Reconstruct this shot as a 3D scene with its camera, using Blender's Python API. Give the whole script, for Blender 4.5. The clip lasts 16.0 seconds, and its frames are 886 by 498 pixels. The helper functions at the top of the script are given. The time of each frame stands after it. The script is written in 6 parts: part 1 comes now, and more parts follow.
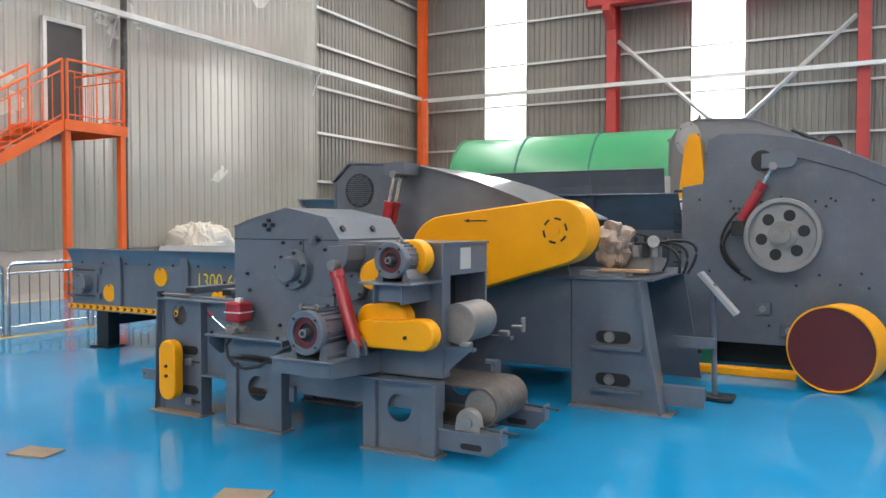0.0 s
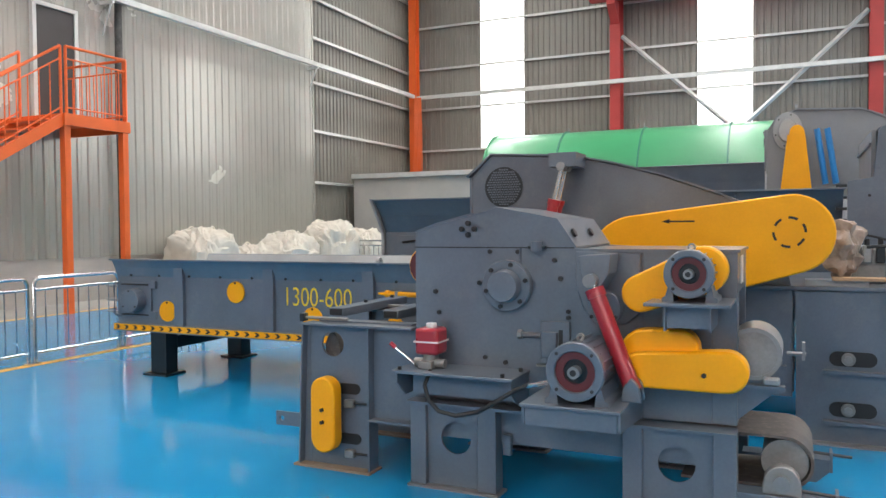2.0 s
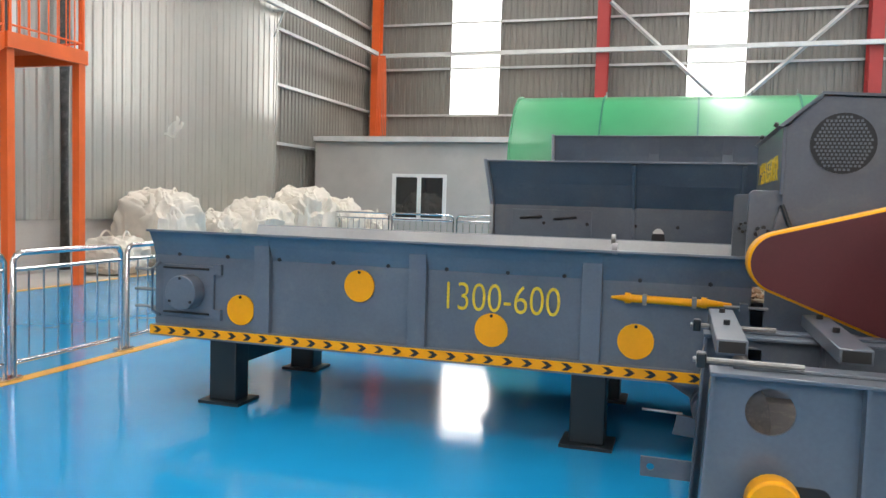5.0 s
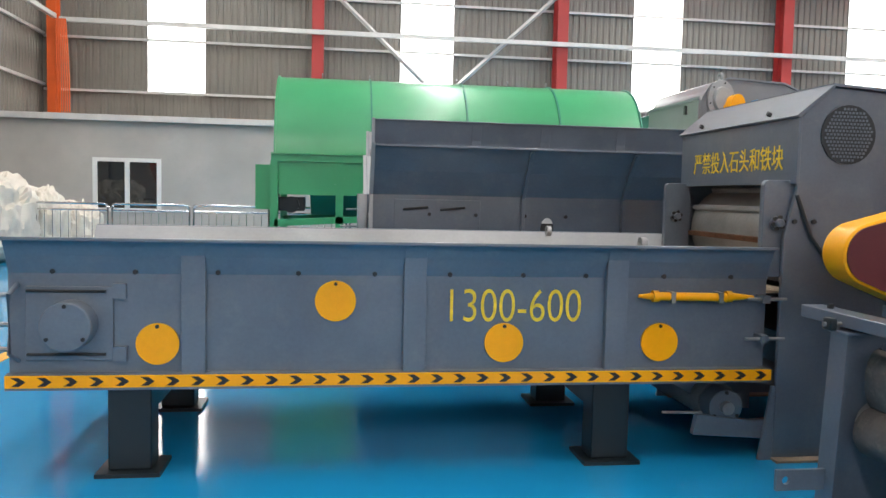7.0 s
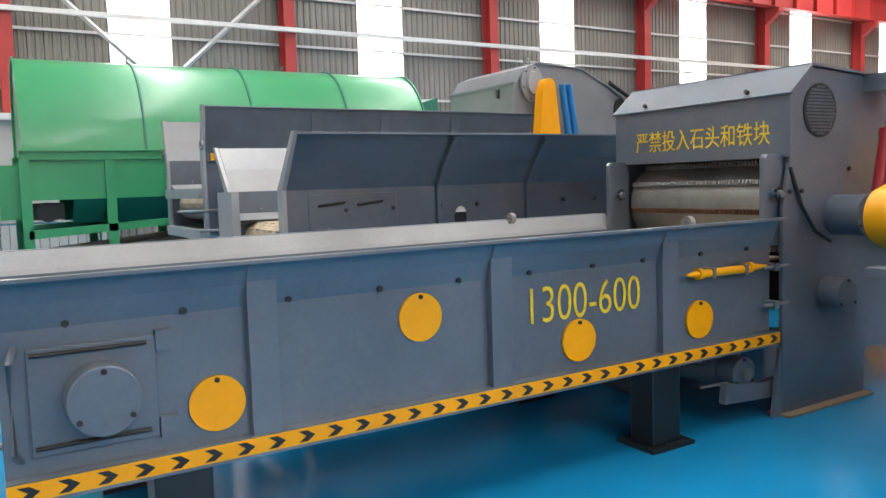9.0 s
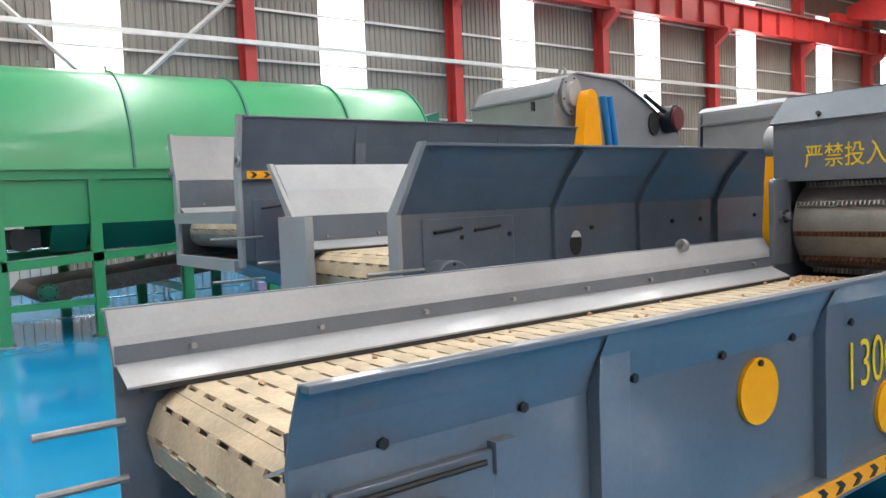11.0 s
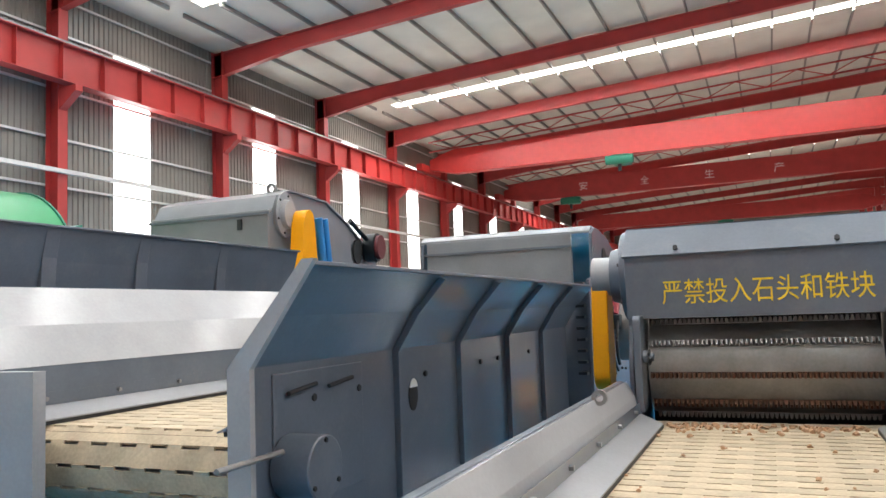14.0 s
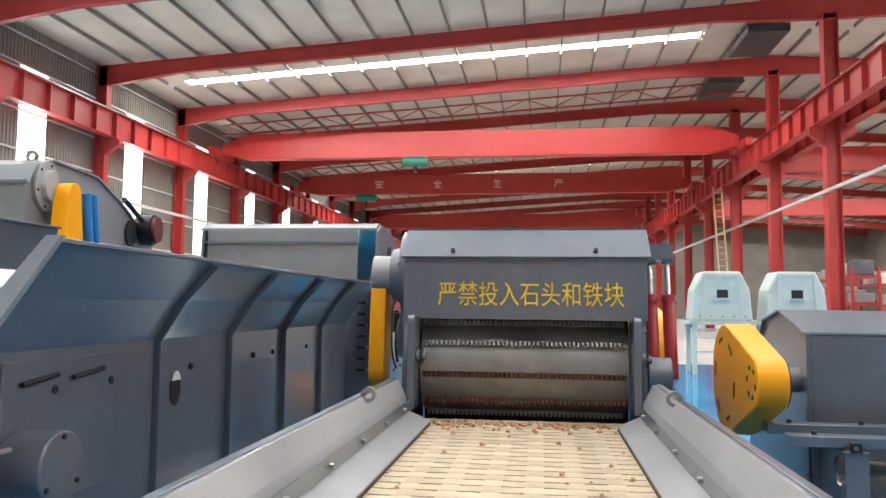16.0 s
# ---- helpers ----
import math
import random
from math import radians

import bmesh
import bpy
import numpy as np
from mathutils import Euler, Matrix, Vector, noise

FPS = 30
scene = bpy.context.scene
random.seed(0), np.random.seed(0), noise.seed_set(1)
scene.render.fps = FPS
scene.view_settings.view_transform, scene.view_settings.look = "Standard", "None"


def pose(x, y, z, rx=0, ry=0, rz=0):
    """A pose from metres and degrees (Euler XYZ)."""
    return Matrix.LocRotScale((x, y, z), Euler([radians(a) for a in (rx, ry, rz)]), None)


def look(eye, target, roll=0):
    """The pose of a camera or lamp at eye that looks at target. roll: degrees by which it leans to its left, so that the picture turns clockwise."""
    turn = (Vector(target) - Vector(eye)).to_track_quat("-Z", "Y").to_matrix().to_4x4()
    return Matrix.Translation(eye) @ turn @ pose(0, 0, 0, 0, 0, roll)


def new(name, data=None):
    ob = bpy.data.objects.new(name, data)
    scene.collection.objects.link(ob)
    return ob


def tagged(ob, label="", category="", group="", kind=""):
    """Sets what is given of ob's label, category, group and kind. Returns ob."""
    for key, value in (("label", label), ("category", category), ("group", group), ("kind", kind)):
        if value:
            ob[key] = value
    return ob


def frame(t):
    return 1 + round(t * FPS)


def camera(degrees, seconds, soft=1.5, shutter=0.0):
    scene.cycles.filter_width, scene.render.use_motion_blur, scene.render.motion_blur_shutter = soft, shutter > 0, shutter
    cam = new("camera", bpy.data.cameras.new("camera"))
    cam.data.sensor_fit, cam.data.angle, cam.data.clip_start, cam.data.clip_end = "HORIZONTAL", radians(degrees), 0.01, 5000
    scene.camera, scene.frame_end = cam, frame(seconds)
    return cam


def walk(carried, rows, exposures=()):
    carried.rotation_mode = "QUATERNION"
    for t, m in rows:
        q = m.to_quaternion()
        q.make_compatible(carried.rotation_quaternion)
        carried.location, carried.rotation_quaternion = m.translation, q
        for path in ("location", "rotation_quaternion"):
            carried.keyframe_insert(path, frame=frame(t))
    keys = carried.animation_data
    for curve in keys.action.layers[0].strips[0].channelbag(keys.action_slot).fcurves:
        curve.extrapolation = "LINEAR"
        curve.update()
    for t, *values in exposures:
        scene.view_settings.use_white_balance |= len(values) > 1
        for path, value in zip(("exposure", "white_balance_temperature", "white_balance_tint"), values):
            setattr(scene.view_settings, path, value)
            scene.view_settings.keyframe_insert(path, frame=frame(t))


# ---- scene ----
cam = camera(60.0, 16.0)
PATH = [
    (0, (-0.129, 0.142, 1.433), (-1.083, 1.899, 1.368), 0.1),
    (0.5, (-0.643, 0.107, 1.449), (-1.509, 1.908, 1.371), -0.6),
    (1, (-1.127, 0.173, 1.444), (-1.936, 2.0, 1.375), -0.2),
    (1.5, (-1.632, 0.245, 1.451), (-2.479, 2.055, 1.391), -0.7),
    (2, (-2.126, 0.402, 1.443), (-2.964, 2.217, 1.383), -0.5),
    (2.5, (-2.619, 0.634, 1.431), (-3.43, 2.461, 1.356), -0.1),
    (3, (-3.134, 0.911, 1.431), (-3.924, 2.746, 1.338), 0.4),
    (3.2, (-3.273, 0.991, 1.434), (-4.06, 2.827, 1.337), 0.5),
    (5.3, (-5.253, 1.772, 1.361), (-5.739, 3.708, 1.23), 2.1),
    (5.5, (-5.446, 1.846, 1.344), (-5.832, 3.804, 1.212), 2.0),
    (6, (-5.951, 1.959, 1.347), (-6.079, 3.95, 1.213), 1.7),
    (6.5, (-6.426, 2.091, 1.353), (-6.333, 4.084, 1.21), 1.8),
    (7, (-6.845, 2.262, 1.372), (-6.572, 4.238, 1.234), 1.3),
    (7.5, (-7.295, 2.466, 1.371), (-6.763, 4.388, 1.219), 0.1),
    (8, (-7.709, 2.707, 1.378), (-6.974, 4.561, 1.227), -0.1),
    (10.3, (-8.83, 4.27, 1.439), (-7.627, 5.857, 1.246), -3.6),
    (10.5, (-8.855, 4.42, 1.456), (-7.656, 6.011, 1.279), -3.2),
    (11, (-8.926, 4.781, 1.448), (-7.74, 6.386, 1.321), -2.3),
    (11.5, (-8.958, 5.193, 1.478), (-7.78, 6.807, 1.406), -1.9),
    (12, (-8.954, 5.579, 1.497), (-7.76, 7.183, 1.47), -1.6),
    (12.5, (-8.992, 5.98, 1.516), (-7.708, 7.513, 1.566), -3.5),
    (13, (-8.919, 6.331, 1.517), (-7.473, 7.705, 1.658), -3.8),
    (13.5, (-8.89, 6.565, 1.53), (-7.22, 7.653, 1.696), -4.4),
    (14, (-8.879, 6.624, 1.555), (-7.041, 7.396, 1.719), -2.1),
    (14.5, (-8.869, 6.602, 1.564), (-6.968, 7.197, 1.746), -0.1),
    (15, (-8.847, 6.599, 1.561), (-6.909, 7.063, 1.736), 0.8),
    (15.5, (-8.838, 6.596, 1.557), (-6.878, 6.957, 1.718), 0.8),
    (16, (-8.818, 6.577, 1.554), (-6.84, 6.833, 1.699), 0.6),
]
walk(cam, [(t, look(eye, target, roll)) for t, eye, target, roll in PATH], exposures=[(0, -0.08), (3, -0.08), (6, 0.0), (8, 0.07), (10.5, 0.14), (12, 0.03), (13, 0.06), (14.5, 0.16), (16, 0.21)])

# ---------------- world, lamps, exposure ----------------
world = bpy.data.worlds.new("sky_world")
scene.world = world
world.use_nodes = True
_wn = world.node_tree
_sky = _wn.nodes.new("ShaderNodeTexSky")
_sky.sky_type = "NISHITA"
_sky.sun_disc = False
_sky.sun_elevation, _sky.sun_rotation = radians(50), radians(200)
_wn.links.new(_sky.outputs[0], _wn.nodes["Background"].inputs[0])
_wn.nodes["Background"].inputs[1].default_value = 0.1
# the near north and south roof strips are unseen, added as fill light
WINDOW_LIGHT, ADDED_STRIP_NORTH, ADDED_STRIP_SOUTH, STRIP_FAR = 170.0, 1450.0, 2800.0, 4100.0
HALL_Z = 0.975                                       # heights of the hall
BAYS = [-14.88 + 7.39 * i for i in range(16)]          # column lines along the hall
X0, X1, YN, YR, YS = -15.3, 97.5, 26.0, -4.5, -35.0  # west wall, east wall, north wall, ridge row, south wall


def window_lamp(name, x, y, z, w, h, rx, rz, watts):
    d = bpy.data.lights.new(name, "AREA")
    d.shape, d.size, d.size_y, d.energy, d.color = "RECTANGLE", w, h, watts, (1.0, 0.985, 0.96)
    ob = new(name, d)
    ob.matrix_world = pose(x, y, z * HALL_Z, rx, 0, rz)
    return ob


# ---------------- materials ----------------
def mat(name, col, rough=0.5, metal=0.0, var=0.12, scale=3.0, bump=0.15, fine=60.0, coat=0.0, dust=None, dust_amt=0.0, rvar=0.12):
    m = bpy.data.materials.new(name)
    m.use_nodes = True
    t = m.node_tree
    b = t.nodes["Principled BSDF"]
    co = t.nodes.new("ShaderNodeTexCoord")
    n1 = t.nodes.new("ShaderNodeTexNoise"); n1.inputs["Scale"].default_value = scale; n1.inputs["Detail"].default_value = 5
    n2 = t.nodes.new("ShaderNodeTexNoise"); n2.inputs["Scale"].default_value = fine; n2.inputs["Detail"].default_value = 3
    for n in (n1, n2):
        t.links.new(co.outputs["Object"], n.inputs["Vector"])
    add = t.nodes.new("ShaderNodeMath"); add.operation = "MULTIPLY_ADD"
    t.links.new(n2.outputs["Fac"], add.inputs[0]); add.inputs[1].default_value = 0.35
    t.links.new(n1.outputs["Fac"], add.inputs[2])
    ramp = t.nodes.new("ShaderNodeValToRGB")
    ramp.color_ramp.elements[0].position, ramp.color_ramp.elements[1].position = 0.45, 0.9
    ramp.color_ramp.elements[0].color = (*[c * (1 - var) for c in col], 1)
    ramp.color_ramp.elements[1].color = (*[min(1, c * (1 + var)) for c in col], 1)
    t.links.new(add.outputs[0], ramp.inputs[0])
    out = ramp.outputs[0]
    if dust:
        n3 = t.nodes.new("ShaderNodeTexNoise"); n3.inputs["Scale"].default_value = scale * 2.3; n3.inputs["Detail"].default_value = 8
        n3.inputs["Roughness"].default_value = 0.7
        t.links.new(co.outputs["Object"], n3.inputs["Vector"])
        r3 = t.nodes.new("ShaderNodeValToRGB")
        r3.color_ramp.elements[0].position, r3.color_ramp.elements[1].position = 0.52, 0.75
        r3.color_ramp.elements[1].color = (dust_amt,) * 3 + (1,)
        t.links.new(n3.outputs["Fac"], r3.inputs[0])
        mx = t.nodes.new("ShaderNodeMix"); mx.data_type = "RGBA"
        t.links.new(r3.outputs[0], mx.inputs["Factor"]); t.links.new(out, mx.inputs["A"])
        mx.inputs["B"].default_value = (*dust, 1)
        out = mx.outputs["Result"]
    t.links.new(out, b.inputs["Base Color"])
    mr = t.nodes.new("ShaderNodeMapRange")
    mr.inputs["To Min"].default_value, mr.inputs["To Max"].default_value = max(0.02, rough - rvar), min(1, rough + rvar)
    t.links.new(n1.outputs["Fac"], mr.inputs["Value"]); t.links.new(mr.outputs[0], b.inputs["Roughness"])
    b.inputs["Metallic"].default_value = metal
    b.inputs["Coat Weight"].default_value = coat
    b.inputs["Coat Roughness"].default_value = 0.12
    if bump:
        bp = t.nodes.new("ShaderNodeBump"); bp.inputs["Strength"].default_value = bump; bp.inputs["Distance"].default_value = 0.003
        t.links.new(add.outputs[0], bp.inputs["Height"]); t.links.new(bp.outputs[0], b.inputs["Normal"])
    return m


GREY = mat("grey_machine_paint", (0.105, 0.126, 0.158), 0.34, var=0.16, scale=2.2, coat=0.6, dust=(0.25, 0.24, 0.22), dust_amt=0.22)
# light grey parts, and machine grey lightened where daylight falls
LIGHTGREY = mat("light_and_lit_grey", (0.32, 0.325, 0.335), 0.38, var=0.12, scale=2.5, coat=0.25, dust=(0.26, 0.25, 0.24), dust_amt=0.3)
MIDGREY = mat("mid_grey_paint", (0.19, 0.203, 0.225), 0.36, var=0.12, scale=2.5, coat=0.4, dust=(0.24, 0.23, 0.22), dust_amt=0.25)
DARK = mat("black_leg_paint", (0.008, 0.013, 0.017), 0.4)
YELLOW = mat("yellow_guard_paint", (0.88, 0.37, 0.002), 0.4, var=0.07, coat=0.1)
YELLOW.node_tree.nodes["Principled BSDF"].inputs["Specular IOR Level"].default_value = 0.3
GREEN = mat("green_drum_paint", (0.045, 0.29, 0.12), 0.3, var=0.08, scale=1.2, coat=0.2, rvar=0.03)
DGREEN = mat("dark_green_paint", (0.012, 0.16, 0.1), 0.4, var=0.1)
MAROON = mat("maroon_primer", (0.1, 0.014, 0.018), 0.5)
REDCYL = mat("red_enamel", (0.34, 0.018, 0.03), 0.3, coat=0.3)
REDST = mat("red_steel_paint", (0.4, 0.035, 0.032), 0.5, var=0.15, scale=1.5)
CRANE = mat("crane_red_paint", (0.52, 0.035, 0.03), 0.38, var=0.08)
ORANGE = mat("orange_stair_paint", (0.78, 0.13, 0.022), 0.45, var=0.08)
BLUECYL = mat("blue_enamel", (0.02, 0.2, 0.5), 0.35)
STEEL = mat("bare_steel", (0.27, 0.27, 0.27), 0.42, 0.6, var=0.15)
CHROME = mat("stainless_tube", (0.6, 0.6, 0.6), 0.22, 0.95, var=0.05)
GALV = mat("galvanised_tube", (0.6, 0.6, 0.58), 0.45, 0.35, var=0.1)
ROLLER = mat("worn_roller_steel", (0.24, 0.235, 0.23), 0.45, 0.45, var=0.25, scale=5, dust=(0.3, 0.26, 0.22), dust_amt=0.4)
RUST = mat("rusty_roller", (0.13, 0.06, 0.035), 0.75, 0.2, var=0.4, scale=8)
RUBBER = mat("worn_conveyor_rubber", (0.09, 0.08, 0.075), 0.75, var=0.3, scale=9, dust=(0.25, 0.2, 0.16), dust_amt=0.6)
# black for rubber and bolts, and for shade painted into openings
BLACK = mat("black_rubber_and_shade", (0.012, 0.012, 0.013), 0.55)
SLAT = mat("dusty_steel_slat", (0.47, 0.38, 0.26), 0.75, var=0.32, scale=4, bump=0.4, dust=(0.33, 0.27, 0.2), dust_amt=0.7)
SHEET = mat("grey_wall_sheet", (0.215, 0.2, 0.176), 0.45, 0.15, var=0.16, scale=0.6, dust=(0.16, 0.15, 0.13), dust_amt=0.3)
LINER = mat("pale_wall_sheet", (0.46, 0.445, 0.405), 0.24, 0.4, var=0.09, scale=0.5)
ROOF = mat("pale_roof_sheet", (0.58, 0.55, 0.48), 0.6, var=0.1, scale=0.7)
PLASTER = mat("grey_plaster", (0.42, 0.4, 0.37), 0.85, var=0.14, scale=0.8, bump=0.3, dust=(0.3, 0.28, 0.26), dust_amt=0.25)
WHITE = mat("white_paint", (0.75, 0.75, 0.73), 0.4, var=0.04)
BAG = mat("woven_white_bag", (0.62, 0.57, 0.49), 0.8, var=0.12, scale=4, bump=0.6, fine=140)
CARD = mat("brown_cardboard", (0.24, 0.18, 0.125), 0.9, var=0.2)
WOOD = mat("pale_plank", (0.5, 0.3, 0.17), 0.7, var=0.2)
LINEY = mat("yellow_floor_line", (0.8, 0.42, 0.06), 0.35, var=0.1)
DOORM = mat("dark_door", (0.05, 0.045, 0.045), 0.5)
PALEGREEN = mat("pale_green_cast", (0.5, 0.56, 0.52), 0.4, var=0.08)
FILM = mat("clear_plastic_wrap", (0.3, 0.23, 0.18), 0.35, var=0.3, scale=14, bump=0.9)
LETTER = mat("yellow_stencil_paint", (0.8, 0.56, 0.03), 0.5, var=0.2, scale=20)
LETTERW = mat("white_stencil_paint", (0.7, 0.6, 0.58), 0.5)
GLASS = bpy.data.materials.new("dark_window_glass")
GLASS.use_nodes = True
_g = GLASS.node_tree.nodes["Principled BSDF"]
_g.inputs["Base Color"].default_value = (0.02, 0.022, 0.024, 1)
_g.inputs["Roughness"].default_value = 0.04
_g.inputs["Coat Weight"].default_value = 0.6
FLOORM = mat("blue_epoxy_floor", (0.01, 0.235, 0.47), 0.1, var=0.12, scale=0.35, bump=0.05, fine=2.2, coat=0.0, rvar=0.04)
FLOORM.node_tree.nodes["Principled BSDF"].inputs["Specular IOR Level"].default_value = 0.38
CONCRETE = mat("worn_concrete", (0.4, 0.38, 0.35), 0.6, var=0.15, scale=0.5, bump=0.3)
PURLIN = mat("dull_purlin_steel", (0.2, 0.18, 0.16), 0.6, var=0.15)
OUT = bpy.data.materials.new("bright_overcast_sky")
OUT.use_nodes = True
_o = OUT.node_tree.nodes["Principled BSDF"]
_o.inputs["Base Color"].default_value = (0.8, 0.8, 0.8, 1)
_o.inputs["Emission Color"].default_value = (1, 1, 1, 1)
_o.inputs["Emission Strength"].default_value = 2.6


# ---------------- mesh helpers ----------------
ORG = {}
FRAME = [Matrix.Identity(4)]   # scale and shift of the section being built


def section(sx=1.0, sy=1.0, sz=1.0, x=0.0, y=0.0, z=0.0):
    FRAME[0] = Matrix.Translation((x, y, z)) @ Matrix.Diagonal((sx, sy, sz, 1.0))


def thing(name, loc, label, category, group="", kind=""):
    e = new(name)
    e.location = loc
    ORG[e.name] = Vector(loc)
    return tagged(e, label, category, group, kind)


def part(name, bm, material, parent=None, label="", smooth=True, bevel=0.0):
    """Links a bmesh, built in world metres, as one mesh under a thing or a part."""
    o = ORG[parent.name] if parent else Vector((0, 0, 0))
    me = bpy.data.meshes.new(name)
    bm.transform(Matrix.Translation(-o) @ FRAME[0])
    bmesh.ops.recalc_face_normals(bm, faces=bm.faces)
    bm.to_mesh(me)
    bm.free()
    me.materials.append(material)
    if smooth:
        me.shade_smooth()
        me.set_sharp_from_angle(angle=radians(32))
    ob = new(name, me)
    if parent:
        ob.parent = parent
    ORG[ob.name] = o
    if bevel:
        md = ob.modifiers.new("soft_edge", "BEVEL")
        md.width, md.segments, md.limit_method = bevel, 2, "ANGLE"
    return tagged(ob, label)


def solo(name, bm, material, label, category, group="", kind="", bevel=0.0, smooth=True):
    """A thing of one mesh, with its origin under its middle."""
    bm.transform(FRAME[0])
    xs = [v.co.copy() for v in bm.verts]
    lo = [min(c[i] for c in xs) for i in range(3)]
    hi = [max(c[i] for c in xs) for i in range(3)]
    o = Vector(((lo[0] + hi[0]) / 2, (lo[1] + hi[1]) / 2, lo[2]))
    bm.transform(FRAME[0].inverted() @ Matrix.Translation(-o))
    ob = part(name, bm, material, None, "", smooth, bevel)
    ob.location = o
    ORG[ob.name] = o
    return tagged(ob, label, category, group, kind)


def M():
    return bmesh.new()


def box(bm, x0, x1, y0, y1, z0, z1):
    vs = [bm.verts.new((x, y, z)) for z in (z0, z1) for y in (y0, y1) for x in (x0, x1)]
    for f in ((0, 2, 3, 1), (4, 5, 7, 6), (0, 1, 5, 4), (2, 6, 7, 3), (0, 4, 6, 2), (1, 3, 7, 5)):
        bm.faces.new([vs[i] for i in f])
    return bm


def prism(bm, pts, axis, a, b):
    """A polygon pushed along an axis: axis y takes (x, z), x takes (y, z), z takes (x, y)."""
    def at(p, v):
        return {"y": (p[0], v, p[1]), "x": (v, p[0], p[1]), "z": (p[0], p[1], v)}[axis]
    A = [bm.verts.new(at(p, a)) for p in pts]
    B = [bm.verts.new(at(p, b)) for p in pts]
    n = len(pts)
    bm.faces.new(A)
    bm.faces.new(B[::-1])
    for i in range(n):
        bm.faces.new((A[i], B[i], B[(i + 1) % n], A[(i + 1) % n]))
    return bm


def cyl(bm, p, q, r, r2=None, seg=24):
    p, q = Vector(p), Vector(q)
    d = q - p
    m = Matrix.Translation((p + q) / 2) @ d.to_track_quat("Z", "Y").to_matrix().to_4x4()
    bmesh.ops.create_cone(bm, cap_ends=True, segments=seg, radius1=r, radius2=r if r2 is None else r2, depth=d.length, matrix=m)
    return bm


def ring(bm, p, q, r, ri, seg=32):
    """A pipe with a wall from p to q."""
    p, q = Vector(p), Vector(q)
    d = (q - p)
    rot = d.to_track_quat("Z", "Y").to_matrix()
    loops = []
    for c, rad in ((p, r), (q, r), (q, ri), (p, ri)):
        loops.append([bm.verts.new(c + rot @ Vector((rad * math.cos(2 * math.pi * i / seg), rad * math.sin(2 * math.pi * i / seg), 0))) for i in range(seg)])
    for k in range(4):
        A, B = loops[k], loops[(k + 1) % 4]
        for i in range(seg):
            bm.faces.new((A[i], A[(i + 1) % seg], B[(i + 1) % seg], B[i]))
    return bm


def tube(bm, pts, r, seg=10):
    """A bent pipe or hose through the points."""
    pts = [Vector(p) for p in pts]
    loops = []
    for i, p in enumerate(pts):
        d = (pts[min(i + 1, len(pts) - 1)] - pts[max(i - 1, 0)]).normalized()
        rot = d.to_track_quat("Z", "Y").to_matrix()
        loops.append([bm.verts.new(p + rot @ Vector((r * math.cos(2 * math.pi * k / seg), r * math.sin(2 * math.pi * k / seg), 0))) for k in range(seg)])
    for A, B in zip(loops, loops[1:]):
        for k in range(seg):
            bm.faces.new((A[k], A[(k + 1) % seg], B[(k + 1) % seg], B[k]))
    bm.faces.new(loops[0][::-1])
    bm.faces.new(loops[-1])
    return bm


def bow(p, q, sag, n=12, side=(0, 0, -1)):
    p, q, s = Vector(p), Vector(q), Vector(side)
    return [p.lerp(q, i / n) + s * sag * 4 * (i / n) * (1 - i / n) for i in range(n + 1)]


def arc(cx, cz, r, a0, a1, n=12, rz=None):
    rz = r if rz is None else rz
    return [(cx + r * math.cos(radians(a0 + (a1 - a0) * i / n)), cz + rz * math.sin(radians(a0 + (a1 - a0) * i / n))) for i in range(n + 1)]


def belt_outline(c1, r1, c2, r2, n=14):
    """The outline of a belt guard round two pulleys, in (x, z); c1 lies at the greater x."""
    dx, dz = c1[0] - c2[0], c1[1] - c2[1]
    base = math.degrees(math.atan2(dz, dx))
    tilt = math.degrees(math.asin((r1 - r2) / math.hypot(dx, dz)))
    return arc(*c1, r1, base - 90 - tilt, base + 90 + tilt, n) + arc(*c2, r2, base + 90 + tilt, base + 270 - tilt, n)


def plate_with_hole(bm, x0, x1, z0, z1, cx, cz, r, y0, y1, n=6, rz=None):
    """An upright plate across y with a round hole through it."""
    rz = rz or r
    outer, inner = [], []
    corner = [(x1, z0), (x1, z1), (x0, z1), (x0, z0)]
    for k in range(4):
        a, b = corner[k], corner[(k + 1) % 4]
        for i in range(n):
            u = i / n
            outer.append((a[0] + (b[0] - a[0]) * u, a[1] + (b[1] - a[1]) * u))
            ang = radians(-45 + 90 * (k + u))
            inner.append((cx + r * math.cos(ang), cz + rz * math.sin(ang)))
    N = len(outer)
    L = [[bm.verts.new((p[0], y, p[1])) for p in pts] for y in (y0, y1) for pts in (outer, inner)]
    for i in range(N):
        j = (i + 1) % N
        bm.faces.new((L[0][i], L[0][j], L[1][j], L[1][i]))
        bm.faces.new((L[2][i], L[3][i], L[3][j], L[2][j]))
        bm.faces.new((L[0][i], L[2][i], L[2][j], L[0][j]))
        bm.faces.new((L[1][i], L[1][j], L[3][j], L[3][i]))
    return bm


def bolts(name, places, normal, parent, r=0.013, h=0.014, material=None):
    for p in places:
        part(name, cyl(M(), p, Vector(p) + Vector(normal) * h, r, seg=6), material or BLACK, parent, smooth=False)


